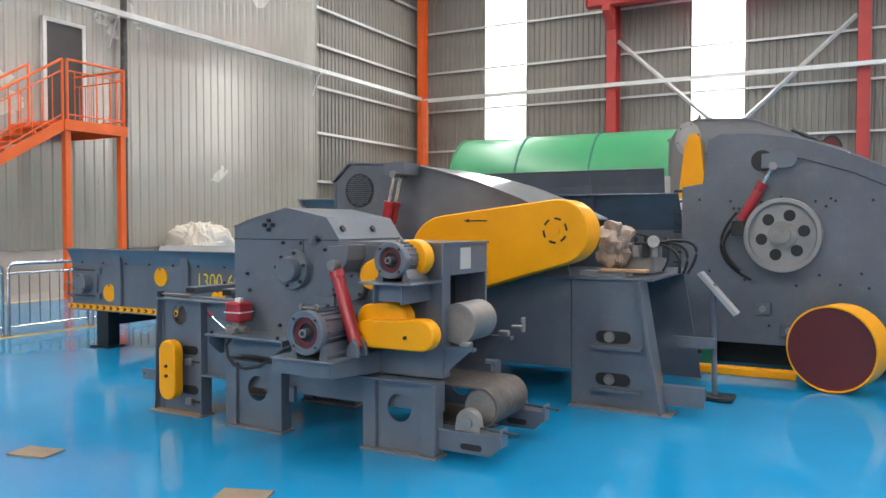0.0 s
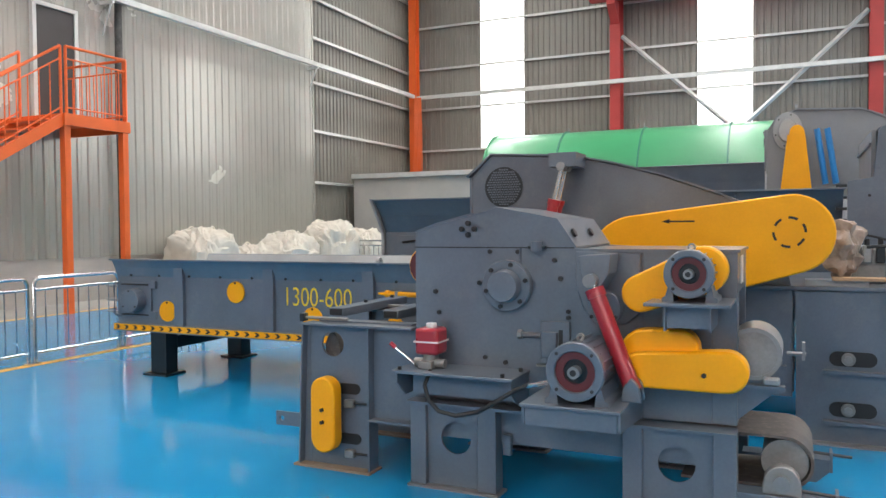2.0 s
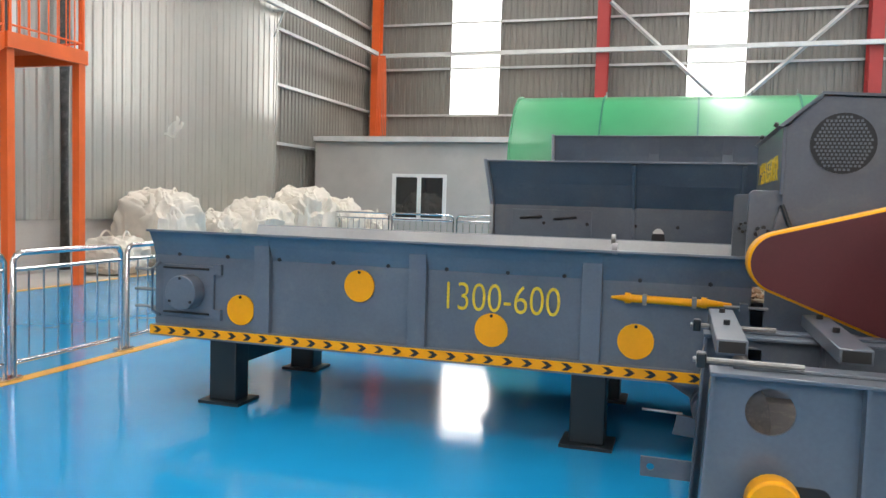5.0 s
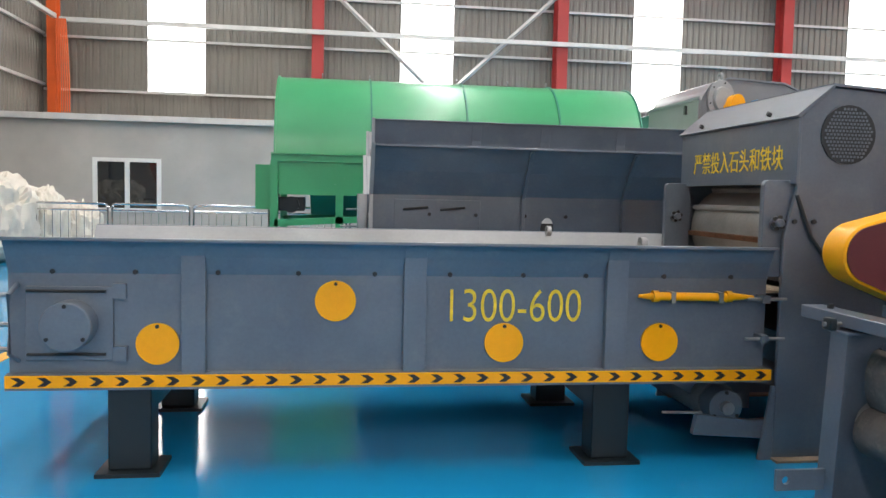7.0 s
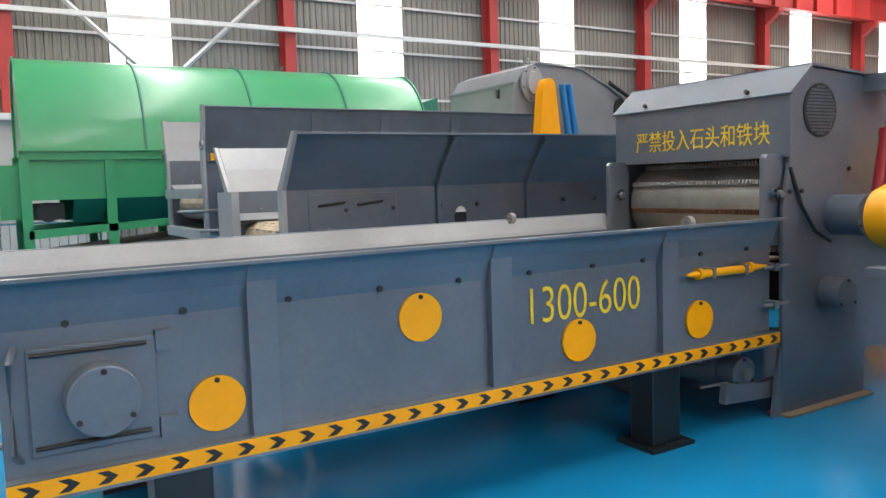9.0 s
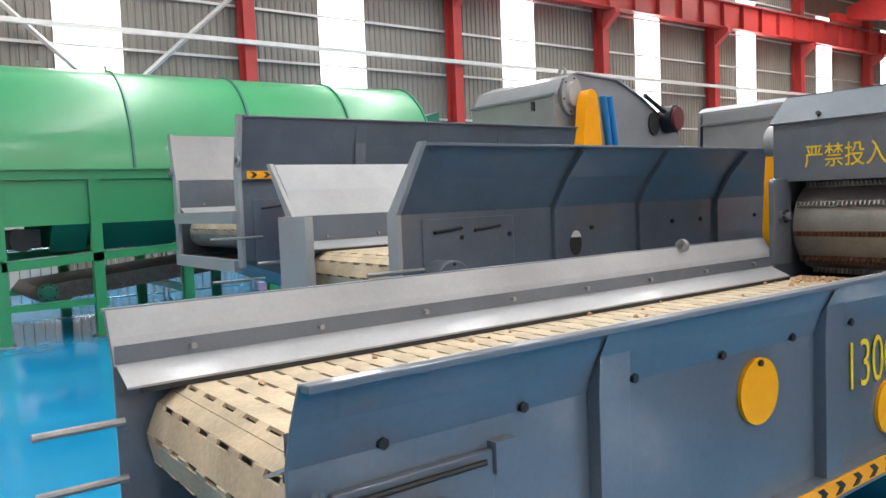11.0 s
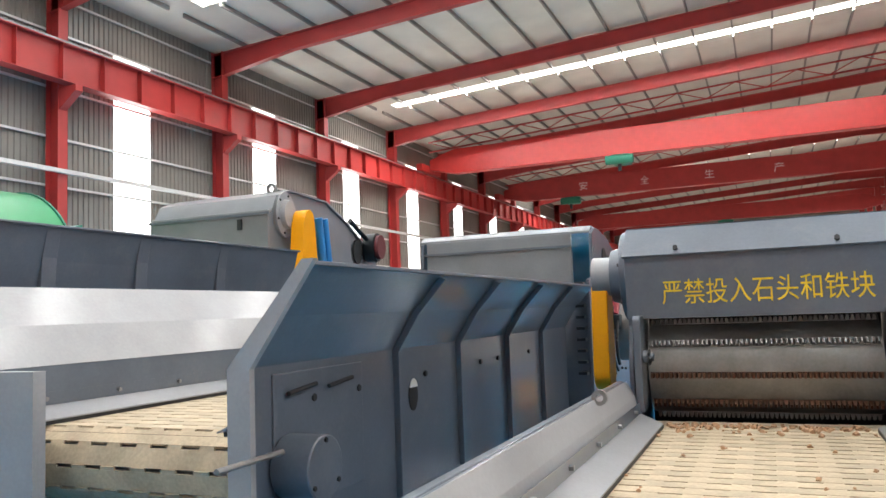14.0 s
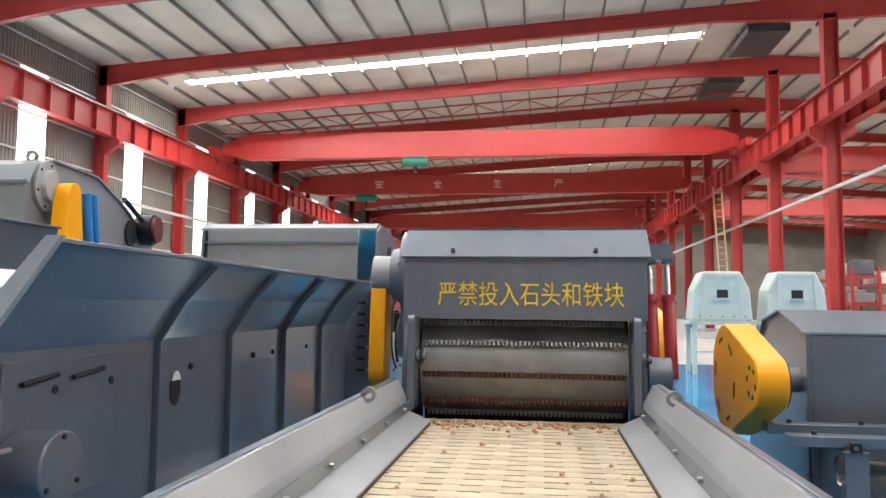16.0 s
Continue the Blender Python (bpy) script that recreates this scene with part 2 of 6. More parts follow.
def letters(text, material, parent, m, height, width, name="lettering", thin=0.0):
    cu = bpy.data.curves.new(name, "FONT")
    cu.offset = thin
    cu.body, cu.extrude, cu.align_x, cu.align_y = text, 0.0015, "CENTER", "CENTER"
    tmp = bpy.data.objects.new("tmp_text", cu)
    scene.collection.objects.link(tmp)
    bpy.context.view_layer.update()
    me = bpy.data.meshes.new_from_object(tmp.evaluated_get(bpy.context.evaluated_depsgraph_get()))
    bpy.data.objects.remove(tmp)
    xs = [v.co.x for v in me.vertices]; ys = [v.co.y for v in me.vertices]
    cx, cy = (min(xs) + max(xs)) / 2, (min(ys) + max(ys)) / 2
    sx, sy = width / (max(xs) - min(xs)), height / (max(ys) - min(ys))
    me.transform(Matrix.Translation(-ORG[parent.name]) @ FRAME[0] @ m @ Matrix.Diagonal((sx, sy, 1, 1)) @ Matrix.Translation((-cx, -cy, 0)))
    me.materials.clear()
    me.materials.append(material)
    ob = new(name, me)
    ob.parent = parent
    ORG[ob.name] = ORG[parent.name]
    return ob


def sheet_wall(bm, p, q, z0, z1, pitch=0.2, depth=0.035, out=(0, 1)):
    """Ribbed sheet from p to q (x, y) between two heights; ribs stand out along out."""
    L = math.hypot(q[0] - p[0], q[1] - p[1])
    ux, uy = (q[0] - p[0]) / L, (q[1] - p[1]) / L
    prof, s = [], 0.0
    while s < L - 1e-6:
        for ds, d in ((0, 0), (0.5, 0), (0.62, 1), (0.88, 1), (1.0, 0)):
            if s + ds * pitch <= L:
                prof.append((s + ds * pitch, d * depth))
        s += pitch
    prof.append((L, 0))
    lo = [bm.verts.new((p[0] + ux * a + out[0] * d, p[1] + uy * a + out[1] * d, z0)) for a, d in prof]
    hi = [bm.verts.new((p[0] + ux * a + out[0] * d, p[1] + uy * a + out[1] * d, z1)) for a, d in prof]
    for i in range(len(prof) - 1):
        bm.faces.new((lo[i], lo[i + 1], hi[i + 1], hi[i]))
    return bm


def struct(name, bm, material, label, category, smooth=False, bevel=0.0):
    ob = part(name, bm, material, None, label, smooth, bevel)
    return tagged(ob, "", category, "", "structure")


# ---------------- the hall ----------------
section(sz=HALL_Z)
struct("floor", box(M(), X0 - 0.3, 13.0, -9.0, YN + 0.3, -0.2, 0.0), FLOORM, "glossy blue epoxy floor of the display end", "floor")
# grey floor assumed beyond the display end, to keep blue bounce off the roof
struct("floor_concrete", box(M(), 13.0, X1, YS, YN + 0.3, -0.2, 0.0), CONCRETE, "plain grey concrete floor further down the hall", "floor")
struct("floor_concrete", box(M(), X0 - 0.3, 13.0, YS, -9.0, -0.2, 0.0), CONCRETE, "plain grey concrete floor across the hall, assumed out of view", "floor")
WIN = [(a + 2.48, a + 4.1) for a in BAYS[:-1]]   # daylight strips, one a bay
WZ0, WZ1, EAVE = 4.3, 10.66, 12.3
north = M()
edges = [X0] + [v for w in WIN for v in w] + [X1]
for i in range(0, len(edges), 2):
    sheet_wall(north, (edges[i], YN), (edges[i + 1], YN), 0, EAVE + 0.4, 0.2, 0.035, (0, 1))
for a, b in WIN:
    sheet_wall(north, (a, YN), (b, YN), 0, WZ0, 0.2, 0.035, (0, 1))
    sheet_wall(north, (a, YN), (b, YN), WZ1, EAVE + 0.4, 0.2, 0.035, (0, 1))
struct("wall_north", north, SHEET, "ribbed grey metal cladding with daylight strips", "wall")
struct("wall_north_outer_skin", box(M(), X0, X1, YN + 0.05, YN + 0.12, 0, WZ0), SHEET, "outer skin of the long wall", "wall")
struct("backdrop", box(M(), X0, X1, YN + 1.2, YN + 1.3, 2.5, EAVE), OUT, "white overcast sky outside the windows", "sky")
west = M()
sheet_wall(west, (X0, 19.1), (X0, YN), 0, EAVE + 1, 0.2, 0.035, (-1, 0))
struct("wall_west", west, SHEET, "ribbed grey metal end wall with bare rails", "wall")
west_l = M()
sheet_wall(west_l, (-15.0, YS), (-15.0, 12.2), 0.9, 14.6, 0.25, 0.02, (1, 0))
sheet_wall(west_l, (-14.97, 12.2), (-14.97, 19.22), 0.9, 14.6, 0.25, 0.02, (1, 0))
box(west_l, -15.3, -14.94, 19.2, 19.25, 0.9, 14.6)
struct("wall_west_liner", west_l, LINER, "pale ribbed metal liner panels on the end wall", "wall", smooth=False)
struct("wall_west_base", box(M(), -15.35, -15.02, YS, 19.24, 0, 0.9), PLASTER, "grey rendered base of the end wall", "wall")
struct("wall_south", box(M(), X0, X1, YS - 0.2, YS, 0, 13), SHEET, "grey metal cladding far across the hall", "wall")
struct("wall_east", box(M(), X1, X1 + 0.2, YS, YN, 0, 15), SHEET, "grey metal end wall far away", "wall")


def roof_z(y):
    return EAVE + (YN - y) / (YN - YR) * 2.0 if y > YR else EAVE + (y - YS) / (YR - YS) * 2.0


# roof sheets, left open over the daylight strips
# strips in bays 0 to 3 are out of view, added to light the machines
STRIPS = [BAYS[k] + 3.7 for k in (0, 1, 2, 3, 5, 9, 13)]
cuts = [X0] + [v for s in STRIPS for v in (s - 0.35, s + 0.35)] + [X1]
roof = M()
for ya, yb, inner_a, inner_b in ((YN + 0.1, YR, 23.6, -0.4), (YR, YS - 0.1, -8.6, -32.0)):
    def slab(x0, x1, y0, y1):
        za, zb = roof_z(y0), roof_z(y1)
        vs = [roof.verts.new(v) for v in ((x0, y0, za), (x1, y0, za), (x1, y1, zb), (x0, y1, zb), (x0, y0, za + 0.08), (x1, y0, za + 0.08), (x1, y1, zb + 0.08), (x0, y1, zb + 0.08))]
        for f in ((0, 1, 2, 3), (4, 7, 6, 5), (0, 4, 5, 1), (2, 6, 7, 3), (0, 3, 7, 4), (1, 5, 6, 2)):
            roof.faces.new([vs[i] for i in f])
    for i in range(0, len(cuts), 2):
        slab(cuts[i], cuts[i + 1], ya, yb)
    for s in STRIPS:
        slab(s - 0.35, s + 0.35, ya, inner_a)
        slab(s - 0.35, s + 0.35, inner_b, yb)
struct("ceiling", roof, ROOF, "pale sheet roof on purlins with daylight strips", "ceiling")
for s in STRIPS:
    for y0, y1 in ((23.6, -0.4), (-8.6, -32.0)):
        slope = math.degrees(math.atan((roof_z(y1) - roof_z(y0)) / (y1 - y0)))
        window_lamp("roof_strip_lamp", s, (y0 + y1) / 2, roof_z((y0 + y1) / 2) + 0.03, 0.78, abs(y1 - y0) + 0.08, slope, 0, STRIP_FAR if s > 15 else ADDED_STRIP_NORTH if y0 > 0 else ADDED_STRIP_SOUTH)
# glowing sheets added above the strip lamps, closing the openings to the sky
for s in STRIPS:
    for y0, y1 in ((23.6, -0.4), (-8.6, -32.0)):
        za, zb = roof_z(y0), roof_z(y1)
        b = prism(M(), [(y0, za + 0.085), (y1, zb + 0.085), (y1, zb + 0.1), (y0, za + 0.1)], "x", s - 0.6, s + 0.6)
        struct("roof_light", b, OUT, "glowing sheet added over a roof opening", "skylight")
for a, b in WIN[:7]:
    window_lamp("window_daylight", (a + b) / 2, YN + 0.05, (WZ0 + WZ1) / 2, b - a, WZ1 - WZ0, -90, 0, WINDOW_LIGHT)

# purlins under the roof
pur = M()
for i in range(1, 39):
    y = YN - i * 1.56
    if abs(y - YR) > 0.3 and y > YS:
        z = roof_z(y)
        for xa, xb in zip(cuts[0::2], cuts[1::2]):
            box(pur, xa, xb, y - 0.035, y + 0.035, z - 0.16, z - 0.005)
struct("roof_purlins", pur, PURLIN, "thin grey steel purlins under the roof", "purlin")


def i_beam(bm, a, b, w, d, flange, web, axis, v0, v1):
    """An I-section of depth w and width d round (a, b), pushed along an axis."""
    h, k = w / 2, d / 2
    out = [(-k, -h), (k, -h), (k, flange - h), (web, flange - h), (web, h - flange), (k, h - flange), (k, h), (-k, h), (-k, h - flange), (-web, h - flange), (-web, flange - h), (-k, flange - h)]
    return prism(bm, [(a + p, b + q) for p, q in out], axis, v0, v1)


def i_column(bm, x, y, z1, w=0.5, d=0.34):
    return i_beam(bm, x, y, w, d, 0.025, 0.012, "z", 0, z1)


for k, x in enumerate(BAYS):
    c = thing("steel_column", (x, 25.65, 0), "red painted steel column against the long wall", "column", "wall columns", "structure")
    part("shaft", i_column(M(), x, 25.65, EAVE - 0.1, *((0.34, 0.26) if k == 0 else (0.5, 0.34))), ORANGE if k == 0 else REDST, c, smooth=False)
    if k:
        part("bracket", prism(M(), [(25.4, 8.78), (25.4, 8.1), (24.75, 8.6), (24.75, 8.78)], "x", x - 0.13, x + 0.13), REDST, c, smooth=False)
    c = thing("steel_column", (x, YR, 0), "red painted steel column in the middle row", "column", "middle columns", "structure")
    part("shaft", i_column(M(), x, YR, roof_z(YR) - 0.9, 0.55, 0.45), REDST, c, smooth=False)
    for sgn in (1, -1):
        part("bracket", prism(M(), [(YR + sgn * 0.27, 8.78), (YR + sgn * 0.27, 8.0), (YR + sgn * 0.85, 8.5), (YR + sgn * 0.85, 8.78)], "x", x - 0.13, x + 0.13), REDST, c, smooth=False)
    for y0, y1 in ((YN - 0.1, YR), (YR, YS)):
        ys = [y0 + (y1 - y0) * u for u in (0, 0.12, 0.85, 1.0)]
        dep = (0.95, 0.6, 0.6, 0.95)
        top = [(y, roof_z(y) - 0.2) for y in ys]
        bot = [(y, roof_z(y) - 0.2 - d) for y, d in zip(ys, dep)]
        r = thing("roof_rafter", (x, (y0 + y1) / 2, 12), "red painted steel roof rafter", "rafter", "roof rafters", "structure")
        part("web", prism(M(), top + bot[::-1], "x", x - 0.012, x + 0.012), REDST, r, smooth=False)
        part("bottom_flange", prism(M(), bot + [(p[0], p[1] + 0.03) for p in bot[::-1]], "x", x - 0.13, x + 0.13), REDST, r, smooth=False)
        part("top_flange", prism(M(), top + [(p[0], p[1] + 0.03) for p in top[::-1]], "x", x - 0.13, x + 0.13), REDST, r, smooth=False)
# far row of columns across the hall
far = M()
for x in BAYS[2::2]:
    i_column(far, x, YS + 0.5, 12.3)
struct("far_columns", far, REDST, "red steel columns along the far wall", "column")


def runway(y, x0, x1):
    b = i_beam(M(), y, 9.38, 1.16, 0.4, 0.03, 0.012, "x", x0, x1)
    t = thing("crane_runway", ((x0 + x1) / 2, y, 8.8), "red crane runway girder on column brackets", "girder", "crane runways", "structure")
    part("girder", b, REDST, t, smooth=False)
    part("rail", box(M(), x0, x1, y - 0.035, y + 0.035, 9.96, 10.09), STEEL, t, smooth=False)
    me = bpy.data.meshes.new("stiffener")
    sb = box(M(), -0.012, 0.012, 0.014, 0.19, 8.83, 9.93)
    sb.transform(Matrix.Diagonal((1, 1, HALL_Z, 1)))
    sb.to_mesh(me); sb.free()
    me.materials.append(REDST)
    x = x0
    while x <= min(x1, 70):
        for s in (0, 180):
            ob = new("stiffener", me)
            ob.parent = t
            ob.matrix_basis = pose(x - (x0 + x1) / 2, 0, -8.8, 0, 0, s)
        x += 1.5


runway(25.0, -8.2, X1 - 1)
runway(-3.95, -8.2, X1 - 1)
runway(-5.1, -8.2, X1 - 1)

# rails and braces on the walls
for z in (1.4, 2.85, 4.3, 5.85, 7.35, 8.9, 10.66, 11.8):
    struct("wall_rail", box(M(), X0 + 0.05, X1, YN - 0.1, YN - 0.035, z - 0.035, z + 0.035), GALV, "grey steel wall rail", "rail")
for z in (2.85, 4.42, 5.89, 7.25, 8.45, 9.9, 11.4):
    struct("wall_rail", box(M(), X0 + 0.04, X0 + 0.12, 19.27, YN - 0.12, z - 0.04, z + 0.04), GALV, "grey steel wall rail", "rail")
struct("sprinkler_pipe", box(M(), -14.6, X1, 25.24, 25.36, 6.14, 6.27), GALV, "long square galvanised duct along the wall", "duct", bevel=0.006)
struct("sprinkler_pipe", box(M(), -14.76, -14.64, -20, 25.22, 6.2, 6.33), GALV, "long square galvanised duct along the end wall", "duct", bevel=0.006)
struct("sprinkler_pipe", box(M(), 4.0, X1, -4.26, -4.14, 6.14, 6.26), GALV, "long galvanised duct along the middle columns", "duct")
for y in (11.75, 19.0):
    b = M()
    box(b, -14.95, -14.6, y - 0.03, y + 0.03, 6.13, 6.19)
    tube(b, [(-14.92, y, 5.5), (-14.66, y, 6.13)], 0.02)
    struct("duct_bracket", b, GALV, "small steel wall bracket under the duct", "bracket")
for xa, xb in ((BAYS[1] + 0.2, BAYS[1] + 3.6), (BAYS[2] - 0.2, BAYS[2] - 3.6)):
    b = M()
    tube(b, [(xa, 25.5, 7.7), (xb, 25.5, 4.45)], 0.07, 4)
    struct("wall_brace", b, GALV, "grey diagonal wall brace", "brace")
for i in range(7):
    bmc = M()
    tube(bmc, bow((-14.65 + 0.04 * i, 25.2, 6.2), (-14.8 + 0.05 * i, 25.15, 0.05), 0.1 + 0.05 * i, 14, (0.6, -0.8, 0)), 0.02, 6)
    solo("cable", bmc, ORANGE, "orange cable hanging down the corner column", "cable", "corner cables")
pipe = M()
tube(pipe, [(-14.83, 12.06, 0.05), (-14.83, 12.06, 4.0), (-14.8, 12.06, 8.0), (-14.83, 12.06, 12.0)], 0.085, 12)
struct("downpipe", pipe, mat("sooty_pipe", (0.05, 0.048, 0.045), 0.7, var=0.6, scale=5, dust=(0.2, 0.19, 0.18), dust_amt=0.7), "dark stained downpipe on the end wall", "pipe", smooth=True)
dr = thing("door_1", (-14.94, 10.6, 3.5), "dark door at the head of the stairs", "door", "", "structure")
part("leaf", box(M(), -14.96, -14.9, 10.22, 11.05, 3.55, 5.75), DOORM, dr)
fr = M()
for y0, y1, z0, z1 in ((10.14, 10.22, 3.55, 5.83), (11.05, 11.13, 3.55, 5.83), (10.22, 11.05, 5.75, 5.83)):
    box(fr, -14.96, -14.87, y0, y1, z0, z1)
part("frame", fr, GALV, dr)

# laced secondary trusses, dark duct boxes near the ridge, ladder
def truss(x):
    t = thing("roof_truss", (x, 10, 12), "light laced steel roof truss", "truss", "roof trusses", "structure")
    n = 20
    lo, hi = [], []
    for i in range(n + 1):
        y = 25.0 + (YR + 0.3 - 25.0) * i / n
        hi.append(Vector((x, y, roof_z(y) - 0.24)))
        lo.append(Vector((x, y, roof_z(y) - 0.85)))
    part("top_chord", tube(M(), [hi[0], hi[-1]], 0.05, 4), REDST, t, smooth=False)
    part("bottom_chord", tube(M(), [lo[0], lo[-1]], 0.05, 4), REDST, t, smooth=False)
    for i in range(n):
        a, b = (lo[i], hi[i + 1]) if i % 2 else (hi[i], lo[i + 1])
        part("lacing", tube(M(), [a, b], 0.028, 4), REDST, t, smooth=False)


truss(BAYS[6] + 3.75)
truss(BAYS[8] + 3.75)
for x in (24.0, 31.5):
    solo("roof_duct", box(M(), x, x + 3.4, -3.7, -2.0, 13.45, 13.8), DOORM, "dark grey ventilation duct under the ridge", "duct", "roof ducts", bevel=0.03)
ld = thing("ladder", (35.2, -3.2, 0), "thin wooden ladder leaning on a column", "ladder")
for y in (-3.5, -3.05):
    part("rail", tube(M(), [(34.0, y, 0), (36.0, y, 8.6)], 0.05, 6), WOOD, ld)
for i in range(1, 24):
    part("rung", tube(M(), [(34.0 + 2.0 * i / 24, -3.5, 8.6 * i / 24), (34.0 + 2.0 * i / 24, -3.05, 8.6 * i / 24)], 0.03, 6), WOOD, ld)

# cranes
def bridge_crane(x, material, text=None, z0=9.95, hoist_y=13.5, y0=-3.7, y1=24.75):
    c = thing("bridge_crane", (x, (y0 + y1) / 2, 9.9), "red overhead bridge crane with a green hoist" if not text else "dark red overhead bridge crane with white lettering", "crane", "bridge cranes")
    g = M()
    h = 1.5
    prism(g, [(y0, 10.3), (y0 + 1.6, z0), (y1 - 1.6, z0), (y1, 10.3), (y1, 10.9), (y1 - 1.6, z0 + h), (y0 + 1.6, z0 + h), (y0, 10.9)], "x", x - 0.3, x + 0.3)
    part("bridge_girder", g, material, c, bevel=0.02)
    for y in (y0 - 0.2, y1 + 0.2):
        part("end_carriage", box(M(), x - 1.4, x + 1.4, y - 0.18, y + 0.18, 10.12, 10.55), material, c, bevel=0.02)
    hb = M()
    box(hb, x - 0.7, x + 0.5, hoist_y - 0.5, hoist_y + 0.4, z0 - 0.5, z0 - 0.04)
    cyl(hb, (x - 0.75, hoist_y - 0.75, z0 - 0.35), (x - 0.75, hoist_y + 0.7, z0 - 0.35), 0.26, seg=16)
    part("hoist", hb, DGREEN, c)
    part("hook_block", cyl(M(), (x - 0.6, hoist_y, z0 - 0.95), (x - 0.6, hoist_y, z0 - 0.45), 0.1, seg=10), DARK, c)
    if text:
        for i, ch in enumerate(text):
            letters(ch, LETTERW, c, Matrix.Translation((x - 0.304, 18.6 - 4.4 * i, z0 + 0.75)) @ pose(0, 0, 0, 90, 0, -90), 0.62, 0.62)
    return c


bridge_crane(33.0, CRANE, None)
bridge_crane(47.0, REDST, "安全生产", hoist_y=19.5)
bridge_crane(39.0, CRANE, None, hoist_y=-18, y0=-33.0, y1=-5.3)
bridge_crane(62.0, REDST, None, hoist_y=-14, y0=-33.0, y1=-5.3)
bridge_crane(72.0, REDST, None, hoist_y=10)

# ---------------- chipper machines with infeed conveyors ----------------
section()


def infeed(m, x0, x1, ys, yn, zb, zbend, zlip, flare, ribs, belt_z, wall=0.012, pale_inside=True):
    """Trough of the infeed conveyor: two flared walls, ribs, skirts, slatted belt."""
    for tag, y, s in (("south", ys, -1), ("north", yn, 1)):
        prof = [(y, zb), (y, zbend), (y + s * flare * 0.42, zbend + (zlip - zbend) * 0.5), (y + s * flare, zlip)]
        inner = [(p[0] - s * wall, p[1]) for p in prof]
        part("trough_wall", prism(M(), prof + inner[::-1], "x", x0, x1), GREY, m, bevel=0.003, smooth=False)
        lip = M()
        box(lip, x0, x1, min(y + s * flare, y + s * (flare + 0.03)), max(y + s * flare, y + s * (flare + 0.03)), zlip - 0.012, zlip + 0.004)
        part("trough_lip", lip, GREY, m, bevel=0.003)
        for rx in ribs:
            rp = [(y - s * 0.002, zb + 0.01), (y + s * 0.04, zb + 0.01), (y + s * 0.04, zbend), (y + s * flare * 0.6, zbend + (zlip - zbend) * 0.55), (y + s * flare, zlip - 0.015), (y + s * flare * 0.42, zbend + (zlip - zbend) * 0.5 - 0.01), (y - s * 0.002, zbend)]
            if flare > 0.2:
                rp = prof[:3] + [(y + s * flare * 0.96, zlip - 0.02)]
                rp = rp + [(p[0] + s * 0.035, p[1] - 0.012) for p in rp[::-1]]
            half = 0.014 if flare > 0.2 else 0.055
            part("rib", prism(M(), rp, "x", rx - half, rx + half), GREY, m, smooth=False, bevel=0.004)
        # inside: sloping liner and skirt
        yi = y - s * (wall + 0.003)
        sk = M()
        prism(sk, [(yi, belt_z + 0.075), (yi - s * 0.115, belt_z + 0.025), (yi - s * 0.115, belt_z + 0.018), (yi, belt_z + 0.067)], "x", x0 + 0.01, x1 - 0.05)
        part("skirt", sk, LIGHTGREY, m, "grey steel skirt beside the belt", smooth=False)
        # thin black strip draws the dark line between skirt and belt
        part("skirt_seam_strip", box(M(), x0 + 0.05, x1 - 0.05, min(yi - s * 0.116, yi - s * 0.096), max(yi - s * 0.116, yi - s * 0.096), belt_z + 0.001, belt_z + 0.018), BLACK, m, "thin black strip along the skirt seam")
        part("bolt_band", box(M(), x0 + 0.006, x1 - 0.05, min(yi, yi - s * 0.002), max(yi, yi - s * 0.002), belt_z + 0.077, belt_z + 0.135), GREY, m)
        n = max(3, int((x1 - x0) / 0.42))
        bolts("bolt", [(x0 + 0.25 + i * (x1 - x0 - 0.5) / (n - 1), yi, belt_z + 0.105) for i in range(n)], (0, -s, 0), m, 0.011, 0.02, STEEL)
    # sheets inside the flares, window light put into their lighter grey
    for y, s in ((ys, -1), (yn, 1)):
        yi = y - s * (wall + 0.001)
        pr = [(yi, zbend), (yi + s * flare * 0.42, zbend + (zlip - zbend) * 0.5), (yi + s * flare, zlip)]
        part("lit_flare_face", prism(M(), pr + [(p[0] - s * 0.004, p[1] + 0.001) for p in pr[::-1]], "x", x0 + 0.004, x1 - 0.004), LIGHTGREY, m, "inner flare face, coloured lighter as lit", smooth=False)
    # slatted belt
    pitch, wd = 0.095, yn - ys - 2 * wall - 0.1
    yc = (ys + yn) / 2
    sl = M()
    box(sl, -0.0395, 0.0395, -wd / 2, wd / 2, -0.012, 0.0)
    n = 15
    for i in range(n):
        if i % 2 == 0:
            y0 = -wd / 2 + i * wd / n
            box(sl, 0.0396, 0.0548, y0 + 0.004, y0 + wd / n - 0.004, -0.011, -0.0006)
    belt = part("belt", box(M(), x0 + 0.16, x1 + 0.25, yc - wd / 2 + 0.01, yc + wd / 2 - 0.01, belt_z - 0.06, belt_z - 0.02), BLACK, m, "slatted steel apron belt covered in wood dust")
    me = bpy.data.meshes.new("slat")
    sl.to_mesh(me); sl.free()
    me.materials.append(SLAT)
    rad, cx, cz = 0.16, x0 + 0.24, belt_z - 0.16
    places = []
    x = cx
    while x < x1 + 0.25:
        places.append((x, belt_z, 0)); x += pitch
    k = 1
    while k * pitch / rad < math.pi:
        a = k * pitch / rad
        places.append((cx - rad * math.sin(a), cz + rad * math.cos(a), -math.degrees(a))); k += 1
    for i in range(3):
        places.append((cx + 0.05 + i * pitch, cz - rad, 180))
    o = ORG[m.name]
    for i, (px_, pz, a) in enumerate(places):
        ob = new("slat", me)
        ob.parent = belt
